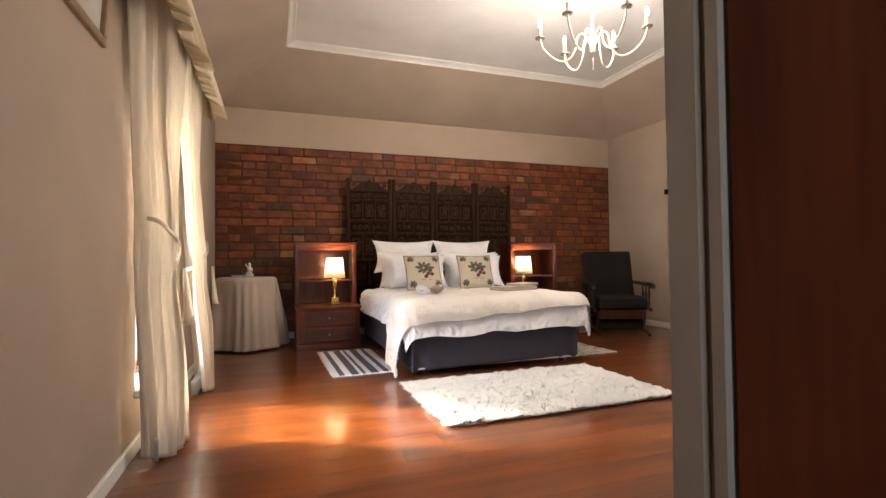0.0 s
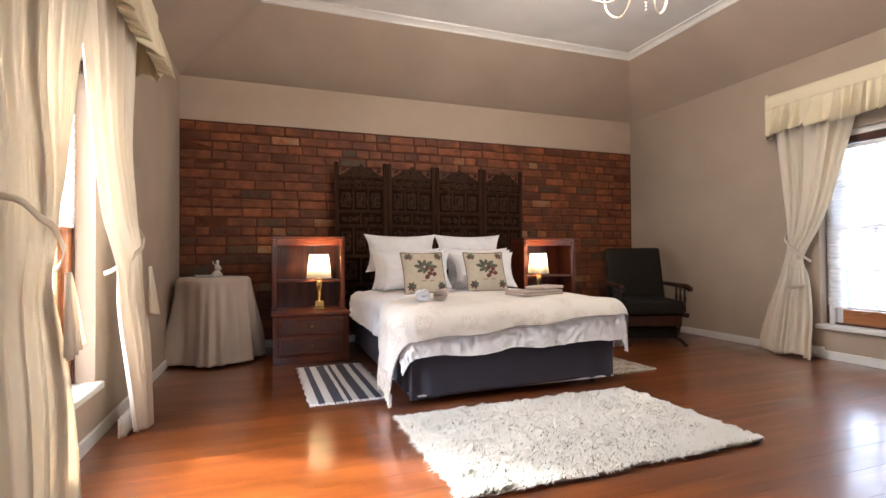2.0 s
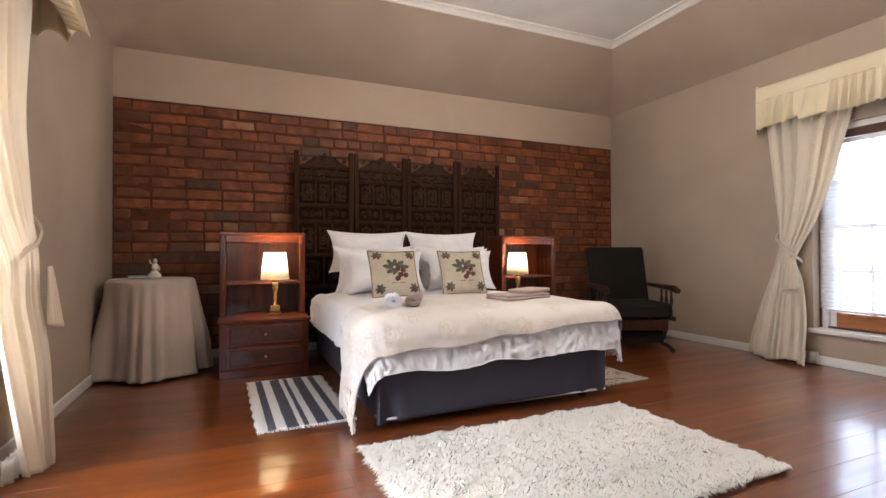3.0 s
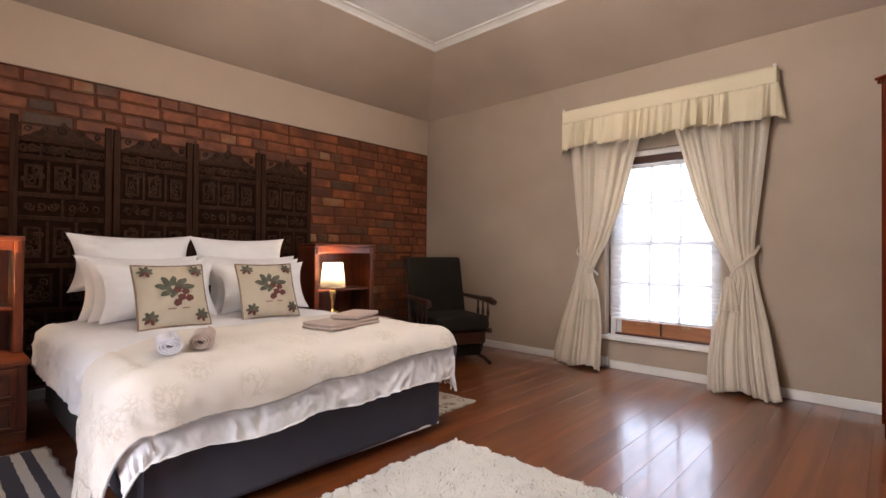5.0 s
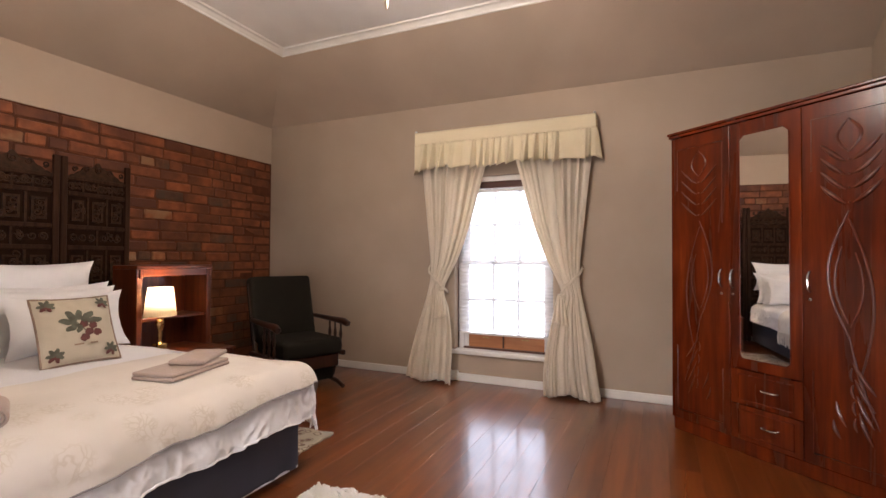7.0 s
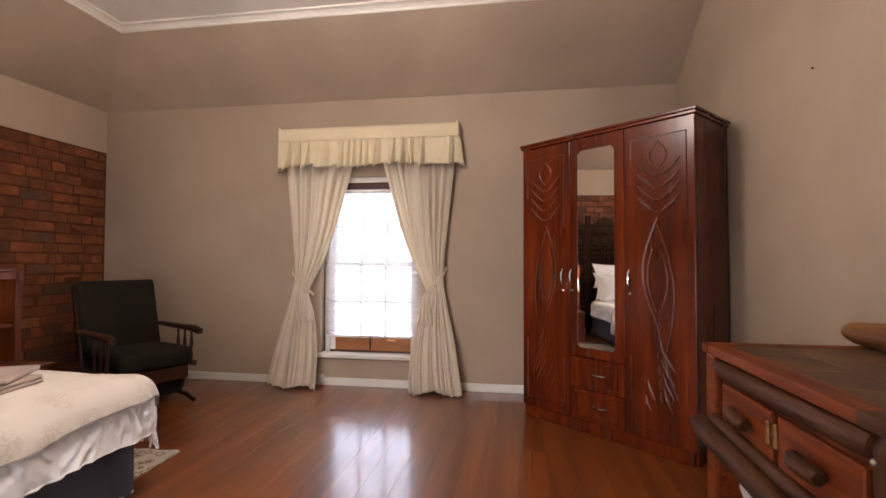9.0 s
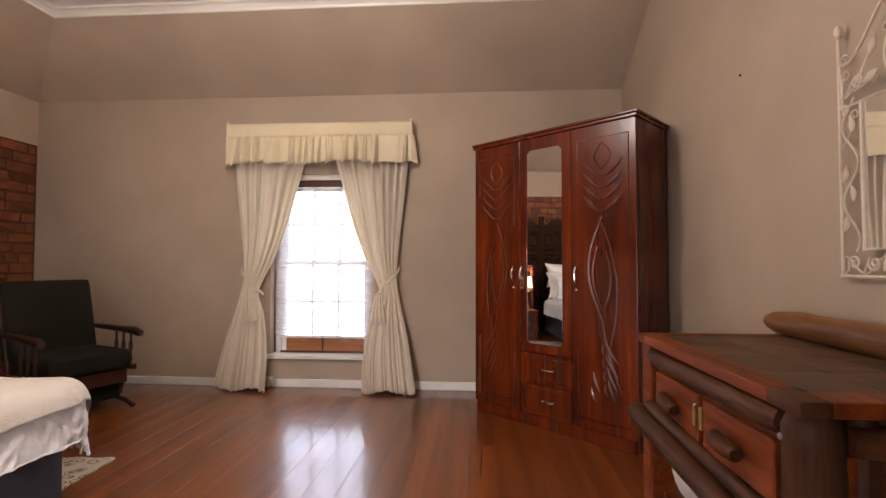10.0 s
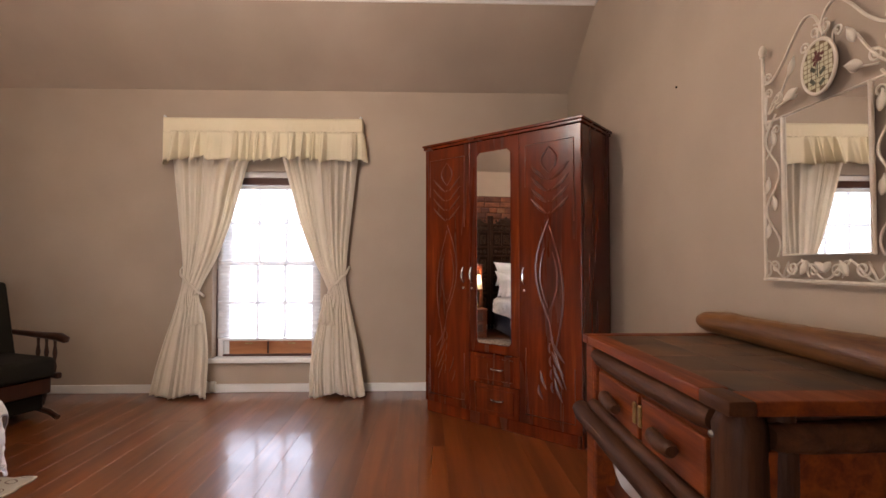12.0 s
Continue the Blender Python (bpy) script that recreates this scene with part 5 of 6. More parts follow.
thick(part("weave", flat(0.54, 1.08, 0.010, 1), STRIPE, mt, smooth=True), 0.008, -1)
fr_ = bmesh.new()
rr = random.Random(5)
for i in range(60):
    x = (i / 59 - 0.5) * 0.53
    for s in (-1, 1):
        tube([(x, s * 0.538, 0.008), (x + rr.uniform(-.006, .006), s * (0.56 + rr.uniform(0, 0.01)), 0.005)], 0.003, 4, fr_)
part("fringe", fr_, WHITEC, mt, "short white fringe", kind="stuff")

def persian_mat():
    m = cloth("patterned_mat", (0.42, 0.36, 0.27), (0.36, 0.3, 0.22), weave=200)
    nt = m.node_tree
    b = nt.nodes["Principled BSDF"]
    N, L = nt.nodes.new, nt.links.new
    src = b.inputs["Base Color"].links[0].from_socket
    tc, vo = N("ShaderNodeTexCoord"), N("ShaderNodeTexVoronoi")
    vo.inputs["Scale"].default_value = 15.0
    L(tc.outputs["Object"], vo.inputs["Vector"])
    r = N("ShaderNodeValToRGB"); r.color_ramp.interpolation = "CONSTANT"
    e = r.color_ramp.elements
    e[0].position, e[0].color = 0.0, (1, 1, 1, 1)
    e[1].position, e[1].color = 0.3, (0, 0, 0, 1)
    k = e.new(0.42); k.color = (1, 1, 1, 1)
    k = e.new(0.5); k.color = (0, 0, 0, 1)
    L(vo.outputs["Distance"], r.inputs[0])
    mx = N("ShaderNodeMix"); mx.data_type = "RGBA"
    L(r.outputs[0], mx.inputs[0]); L(src, mx.inputs[6]); mx.inputs[7].default_value = (0.12, 0.06, 0.035, 1)
    L(mx.outputs[2], b.inputs["Base Color"])
    return m
mt2 = single("patterned_mat", flat(0.54, 1.1, 0.010, 3), persian_mat(), "beige and brown patterned mat on the far side of the bed", "mat", pose(2.79, 3.79, 0, 0, 0, 2), smooth=True)
thick(mt2, 0.008, -1)

# shaggy rug at the foot of the bed
rug = thing("shag_rug", pose(1.615, 2.355, 0, 0, 0, 0.8), "white long-pile shag rug lying before the bed", "rug")
RW, RL = 1.64, 1.0
thick(part("backing", flat(RW - 0.02, RL - 0.02, 0.008, 2), RUGW, rug), 0.006, -1)
def pile(seed, n):
    rnd = random.Random(seed)
    verts, faces = [], []
    for _ in range(n):
        x, y = rnd.uniform(-RW / 2, RW / 2), rnd.uniform(-RL / 2, RL / 2)
        a = -2.4 + 1.0 * noise.noise(Vector((3 * x, 3 * y, 0))) + 0.9 * noise.noise(Vector((14 * x, 14 * y, 5))) + rnd.uniform(-0.4, 0.4)
        ln, w = rnd.uniform(0.03, 0.06), rnd.uniform(0.002, 0.0045)
        lean = rnd.uniform(0.6, 1.2)
        dx, dy = math.cos(a), math.sin(a)
        z = 0.010
        h = rnd.uniform(0.008, 0.020) + 0.022 * max(0.0, noise.noise(Vector((19 * x, 17 * y, 3))))
        k = len(verts)
        verts += [(x - dy * w, y + dx * w, z), (x + dy * w, y - dx * w, z),
                  (x + dx * ln * 0.45 * lean + dy * w, y + dy * ln * 0.45 * lean - dx * w, z + h), (x + dx * ln * 0.45 * lean - dy * w, y + dy * ln * 0.45 * lean + dx * w, z + h),
                  (x + dx * ln * lean, y + dy * ln * lean, z + h * 0.75)]
        faces += [(k, k + 1, k + 2, k + 3), (k + 3, k + 2, k + 4)]
    me = bpy.data.meshes.new("pile")
    me.from_pydata(verts, [], faces)
    me.materials.append(RUGW)
    return me
pl = new("shag", pile(4, 64000))
pl.parent = rug
tagged(pl, "dense white pile", kind="stuff")

# ---- wardrobe ----
def wardrobe():
    a, b = Vector((4.215, 1.13)), Vector((3.355, 0.137))
    d = (b - a).normalized()
    L = (b - a).length
    ang = math.degrees(math.atan2(d.y, d.x))
    # local x runs along the front from the far end to the near end, y to the back
    w = thing("wardrobe", pose(a.x, a.y, 0, 0, 0, ang), "tall glossy mahogany three-door wardrobe with a mirrored middle door", "wardrobe")
    D, H = 0.50, 2.12
    s = -1   # room side
    def lx(x0, x1, y0, y1, z0, z1, bev=0.0, seg=1):
        return bx(x0, x1, min(y0, y1), max(y0, y1), z0, z1, bev, seg)
    back = 1
    part("side_panel", lx(0.0, 0.018, 0.02, D, 0.0, H - 0.04, 0.002), WARD, w)
    part("side_panel", lx(L - 0.018, L, 0.02, D, 0.0, H - 0.04, 0.002), WARD, w)
    part("back_panel", lx(0.018, L - 0.018, D - 0.012, D - 0.002, 0.0, H - 0.04), WARD, w)
    part("plinth", lx(0.019, L - 0.019, 0.004, 0.03, 0.0, 0.085, 0.003), WARD, w)
    part("cornice", lx(-0.012, L + 0.012, -0.014, D, H - 0.039, H - 0.018, 0.005, 2), WARD, w)
    part("cornice", lx(-0.02, L + 0.02, -0.022, D + 0.005, H - 0.017, H, 0.005, 2), WARD, w)
    W3 = L / 3
    mid0, mid1 = 0.438, 0.861
    def door(x0, x1, z0, z1, carve):
        dr = part("door", lx(x0 + 0.0015, x1 - 0.0015, 0.0, 0.0185, z0, z1, 0.003, 2), WARD, w)
        return dr
    def handle(dr, x, z):
        part("handle", tube([(x, 0, z - 0.055), (x, -0.014, z - 0.052), (x, -0.026, z - 0.03), (x, -0.028, z), (x, -0.026, z + 0.03), (x, -0.014, z + 0.052), (x, 0, z + 0.055)], [0.008, 0.006, 0.006, 0.0075, 0.006, 0.006, 0.008], 8), CHROME, dr, "chrome bow handle", smooth=True)
        part("lock", lathe(((0.009, 0), (0.009, 0.004), (0.004, 0.006)), 12), CHROME, dr, at=pose(x, -0.001, z - 0.10, 90), smooth=True)
    def relief(dr, x0, x1, flip, depth=1.0):
        """Raised fern and crossing curves pressed into the door."""
        cxx, m = (x0 + x1) / 2, (-1 if flip else 1)
        w_ = (x1 - x0) / 2
        bm = bmesh.new()
        def stroke(pts, r0, r1=0.003):
            r0, r1 = r0 * depth, r1 * depth
            """A raised stroke that swells in its middle; points are shares of the half width and heights."""
            k = len(pts)
            tube([(cxx + m * px * w_, -0.0008, pz) for px, pz in pts], [r1 + (r0 - r1) * math.sin(math.pi * i / (k - 1)) for i in range(k)], 8, bm)
        def bent(p, q, bow, n=12):
            return [(p[0] + (q[0] - p[0]) * t + bow * math.sin(math.pi * t), p[1] + (q[1] - p[1]) * t) for t in [i / n for i in range(n + 1)]]
        # beaded corner lines
        tube([(x0 + 0.05, -0.0005, 1.70), (x0 + 0.05, -0.0005, 1.99), (x1 - 0.05, -0.0005, 1.99), (x1 - 0.05, -0.0005, 1.45)], 0.004, 6, bm)
        tube([(x0 + 0.05, -0.0005, 0.60), (x0 + 0.05, -0.0005, 0.15), (x1 - 0.05, -0.0005, 0.15), (x1 - 0.05, -0.0005, 0.50)], 0.004, 6, bm)
        # bud over four pairs of fronds with small beads between them
        stroke(bent((0.0, 1.955), (0.0, 1.78), 0.24), 0.009)
        stroke(bent((0.0, 1.955), (0.0, 1.78), -0.24), 0.009)
        for k in range(4):
            z = 1.735 - 0.075 * k
            for sd, reach in ((1, 0.58), (-1, 0.62)):
                stroke([(sd * (0.07 + (reach - 0.07) * t), z + 0.105 * t ** 1.25) for t in [i / 8 for i in range(9)]], 0.014)
            bmesh.ops.create_icosphere(bm, subdivisions=1, radius=0.006, matrix=pose(cxx, -0.001, z + 0.005))
        # the long crossing stems
        stroke([(px, pz) for px, pz in bent((0.02, 1.47), (0.02, 0.80), 0.42, 18)], 0.0085, 0.005)
        stroke([(px, pz) for px, pz in bent((0.02, 1.43), (-0.20, 0.62), -0.34, 18)], 0.0085, 0.005)
        stroke(bent((0.16, 1.28), (0.05, 0.88), 0.20, 14), 0.006)
        stroke(bent((-0.10, 1.25), (0.0, 0.86), -0.20, 14), 0.007)
        stroke(bent((0.02, 0.80), (-0.52, 0.36), 0.06, 14), 0.008)
        # lower leaves off the stem
        for k in range(4):
            z = 0.68 - 0.085 * k
            stroke(bent((-0.03 - 0.04 * k, z), (-0.46 + 0.02 * k, z - 0.15), 0.03, 8), 0.012)
            stroke(bent((-0.02 - 0.02 * k, z - 0.03), (-0.02 - 0.03 * k, z - 0.10), 0.04, 8), 0.008)
        stroke(bent((0.36, 0.36), (0.22, 0.27), 0.04, 8), 0.011)
        stroke(bent((0.30, 0.46), (0.10, 0.34), 0.04, 8), 0.010)
        part("relief", bm, WARDR, dr, "raised fern pattern", smooth=True)
    zb, zt = 0.086, H - 0.042
    d1 = door(0.0, mid0, zb, zt, True); relief(d1, 0.0, mid0, False, 0.5); handle(d1, mid0 - 0.055, 1.09)
    d3 = door(mid1, L, zb, zt, True); relief(d3, mid1, L, True); handle(d3, mid1 + 0.04, 1.09)
    # middle: mirrored door over two drawers
    zs = 0.526
    x0, x1 = mid0, mid1
    d2 = door(x0, x1, zs + 0.002, zt, False)
    mx0, mx1 = x0 + 0.066, x1 - 0.064
    bm = bmesh.new()
    mz0, mz1, n = zs + 0.066, zt - 0.085, 12
    ring = [(mx0, mz0 + 0.03)] + [(mx0 + 0.03 * (1 - math.cos(t)), mz0 + 0.03 * (1 - math.sin(t))) for t in (0.4, 0.8, 1.2)] + [(mx0 + 0.03, mz0), (mx1 - 0.03, mz0)]
    ring += [(mx1 - 0.03 * (1 - math.sin(t)), mz0 + 0.03 * (1 - math.cos(t))) for t in (0.4, 0.8, 1.2)] + [(mx1, mz0 + 0.03), (mx1, mz1 - 0.03), (mx1 - 0.03, mz1), (mx0 + 0.03, mz1), (mx0, mz1 - 0.03)]
    f1 = [bm.verts.new((x, -0.003, z)) for x, z in ring]
    f2 = [bm.verts.new((x, 0.0, z)) for x, z in ring]
    bm.faces.new(f1)
    for i in range(len(ring)):
        bm.faces.new((f1[i], f1[(i + 1) % len(ring)], f2[(i + 1) % len(ring)], f2[i]))
    part("mirror", bm, MIRROR, d2, "tall narrow mirror")
    part("beading", tube([(x, -0.001, z) for x, z in ring], 0.004, 6, closed=True), WARD, d2)
    handle(d2, x0 + 0.022, 1.09)
    for k in range(2):
        z0, z1 = zb + 0.22 * k, zb + 0.22 * (k + 1) - 0.004
        dr = part("drawer", lx(x0 + 0.0015, x1 - 0.0015, 0.0, 0.0185, z0, z1, 0.003, 2), WARD, w)
        part("beading", tube([(x0 + 0.05, -0.001, z0 + 0.03), (x1 - 0.05, -0.001, z0 + 0.03), (x1 - 0.05, -0.001, z1 - 0.03), (x0 + 0.05, -0.001, z1 - 0.03)], 0.004, 6, closed=True), WARD, dr)
        xm, zm = (x0 + x1) / 2 + 0.03, z0 + 0.112
        part("handle", tube([(xm - 0.045, 0, zm), (xm - 0.042, -0.014, zm), (xm - 0.02, -0.024, zm), (xm + 0.02, -0.024, zm), (xm + 0.042, -0.014, zm), (xm + 0.045, 0, zm)], [0.007, 0.006, 0.0065, 0.0065, 0.006, 0.007], 8), CHROME, dr, "chrome bow handle", smooth=True)
    return w
wardrobe()
single("paper_scrap", bx(-0.04, 0.04, -0.02, 0.02, 0, 0.012, 0.003), PAPER, "small white box lying on top of the wardrobe", "box", pose(3.55, 0.05, 2.121, 0, 0, 30))

# ---- rustic slate-topped table ----
def rough_log(p, q, r, seed, n=12, k=14, taper=0.0):
    """A barked-off log with knots and a slight bend."""
    p, q = Vector(p), Vector(q)
    bm = bmesh.new()
    rnd = random.Random(seed)
    knots = [(rnd.random(), rnd.random() * 6.28) for _ in range(3)]
    ax = (q - p).normalized()
    u = ax.cross(Vector((0, 0, 1)) if abs(ax.z) < 0.9 else Vector((1, 0, 0))).normalized()
    v = ax.cross(u)
    rings = []
    for i in range(k + 1):
        t = i / k
        c = p.lerp(q, t) + u * 0.12 * r * math.sin(5 * t + seed) + v * 0.12 * r * math.sin(4 * t + 2 * seed)
        e = 1 - 0.25 * (max(0, 0.04 - t) / 0.04) - 0.25 * (max(0, t - 0.96) / 0.04)
        row = []
        for j in range(n):
            a = 2 * math.pi * j / n
            rr = r * (1 - taper * t) * e * (1 + 0.05 * math.sin(3 * a + seed + 4 * t) + 0.03 * rnd.uniform(-1, 1))
            for kt, ka in knots:
                rr += r * 0.16 * math.exp(-((t - kt) / 0.035) ** 2) * max(0, math.cos(a - ka)) ** 6
            row.append(bm.verts.new(c + rr * (u * math.cos(a) + v * math.sin(a))))
        rings.append(row)
    for a, b in zip(rings, rings[1:]):
        for j in range(n):
            bm.faces.new((a[j], a[(j + 1) % n], b[(j + 1) % n], b[j]))
    bm.faces.new(rings[0][::-1]); bm.faces.new(rings[-1])
    return bm

TXA, TXB, TYA, TYB, TH = 1.375, 2.37, YS + 0.02, 0.455, 0.885
def rustic_table():
    t = thing("console_table", pose(TXA, TYA, 0), "rustic log-framed table with a mottled slate tile top", "table")
    W, D = TXB - TXA, TYB - TYA
    part("near_rail", bx(0.0, 0.09, 0.0, D - 0.063, TH - 0.035, TH, 0.005, 2), ORANGEW, t)
    part("far_rail", bx(W - 0.06, W, 0.0, D, TH - 0.035, TH, 0.005, 2), ORANGEW, t)
    part("front_rail", bx(0.119, W - 0.061, D - 0.075, D, TH - 0.035, TH, 0.006, 2), ORANGEW, t)
    part("back_rail", bx(0.091, W - 0.061, 0.0, 0.05, TH - 0.035, TH, 0.004), ORANGEW, t)
    nx, ny = 4, 3
    tw, td = (W - 0.152) / nx, (D - 0.126) / ny
    for i in range(nx):
        for j in range(ny):
            part("tile", bx(-tw / 2 + 0.001, tw / 2 - 0.001, -td / 2 + 0.001, td / 2 - 0.001, -0.01, 0.0, 0.002), SLATE, t, at=pose(0.091 + tw * (i + 0.5), 0.051 + td * (j + 0.5), TH - 0.002))
    part("bed", bx(0.091, W - 0.061, 0.051, D - 0.076, TH - 0.034, TH - 0.0155), GAPM, t)
    for x, y, s in ((0.060, D - 0.060, 1), (W - 0.055, D - 0.055, 2), (0.055, 0.06, 3), (W - 0.055, 0.06, 4)):
        if s == 2:
            part("leg", bx(x - 0.045, x + 0.045, y - 0.045, y + 0.045, 0, TH - 0.036, 0.012, 2), ORANGEW, t, "square orange-brown leg")
            continue
        part("leg", rough_log((x, y, 0), (x, y, TH - 0.036), 0.058, s, taper=-0.02, k=24), LOGZ, t, smooth=True)
    part("corner_cap", bx(-0.004, 0.118, D - 0.062, D + 0.004, TH - 0.035, TH + 0.002, 0.010, 2), LOGD, t, "dark worn corner block", smooth=True)
    part("leg_log", rough_log((0.052, D - 0.148, 0), (0.052, D - 0.148, TH - 0.036), 0.034, 31, taper=-0.05, k=20), LOGZ, t, "thinner log beside the leg", smooth=True)
    part("front_log", rough_log((0.10, D - 0.03, TH - 0.075), (W - 0.10, D - 0.03, TH - 0.075), 0.034, 6), LOGD, t, smooth=True)
    part("front_board", bx(0.11, W - 0.11, D - 0.052, D - 0.034, TH - 0.30, TH - 0.11, 0.003), ORANGEW, t, "orange-brown drawer band")
    for k in range(2):
        x0 = 0.12 + k * (W - 0.24) / 2 + 0.005
        x1 = x0 + (W - 0.24) / 2 - 0.03
        dr = part("drawer", bx(x0, x1, D - 0.0335, D - 0.016, TH - 0.27, TH - 0.125, 0.004), ORANGEW, t, "orange-brown drawer front")
        xm = (x0 + x1) / 2
        part("knob", rough_log((xm - 0.07, D + 0.012, TH - 0.20), (xm + 0.05, D + 0.016, TH - 0.19), 0.022, 9 + k, k=12), LOGD, dr, "knotty branch handle", smooth=True)
    for s in (-0.02, 0.02):
        part("latch", bx(W / 2 + s - 0.009, W / 2 + s + 0.009, D - 0.0335, D - 0.008, TH - 0.22, TH - 0.15, 0.004), BRASSD, t)
    part("middle_log", rough_log((0.09, D - 0.012, TH - 0.30), (W - 0.09, D - 0.012, TH - 0.27), 0.024, 13), LOGD, t, smooth=True)
    part("stretcher_log", rough_log((0.02, D + 0.012, TH - 0.37), (W - 0.0, D + 0.012, TH - 0.315), 0.040, 7), LOGD, t, "thick grey-brown log stretcher", smooth=True)
    part("end_log", rough_log((0.03, D - 0.11, TH - 0.085), (0.03, 0.11, TH - 0.085), 0.036, 16), LOGD, t, smooth=True)
    part("end_board", bx(0.028, 0.046, 0.10, D - 0.10, TH - 0.46, TH - 0.12, 0.003), ORANGEW, t, "orange-brown end board")
    part("end_board", bx(W - 0.046, W - 0.028, 0.10, D - 0.10, TH - 0.46, TH - 0.04, 0.003), ORANGEW, t)
    part("end_log", rough_log((0.045, 0.1, 0.22), (0.045, D - 0.1, 0.22), 0.035, 17), LOGD, t, smooth=True)
    part("shelf", bx(0.06, W - 0.06, 0.06, D - 0.06, 0.265, 0.29, 0.003), NIGHTX, t)
    part("bolt", lathe(((0.009, 0), (0.008, 0.003), (0.004, 0.006), (0.001, 0.007)), 12), STEELD, t, "steel coach bolt", at=pose(0.075, D - 0.003, TH - 0.095, -90), smooth=True)
    for z in (0.3, 0.5):
        part("bolt", lathe(((0.010, 0), (0.009, 0.004), (0.001, 0.007)), 12), CHROME, t, "steel coach bolt", at=pose(0.06, D + 0.0, z, -90), smooth=True)
    return t
rustic_table()
log = thing("log_rail", pose(0, 0, 0), "varnished log with knots lying along the back of the table", "log")
part("trunk", rough_log((2.41, YS + 0.115, TH + 0.044), (1.40, YS + 0.115, TH + 0.056), 0.043, 21, k=40, n=20, taper=-0.35), LOGW, log, smooth=True)
part("cut_end", lathe(((0.028, 0), (0.030, 0.002), (0.022, 0.005), (0.004, 0.006)), 18), LOGW, log, "paler sawn log end", at=pose(2.4095, YS + 0.115, TH + 0.044, 0, 90), smooth=True)

# bag stored under the table
def bag():
    bm = bmesh.new()
    def f(u, v):
        a, b = u * 2 * math.pi, v
        r = 0.135 * (math.sin(math.pi * min(max(b, 0.02), 0.98)) ** 0.45) * (1 + 0.07 * fbm(2.5 * math.cos(a), 2.5 * math.sin(a), 3 * b))
        return Vector((1.25 * r * math.cos(a), r * math.sin(a), 0.24 * b + 0.012 * fbm(3 * math.cos(a) + 5, 3 * math.sin(a), 2)))
    return grid(32, 16, f, wrap=True)
bg_ = single("plastic_bag", bag(), PLASTIC, "crumpled white plastic bag stored on the shelf under the table", "bag", pose(2.13, 0.27, 0.291), smooth=True)

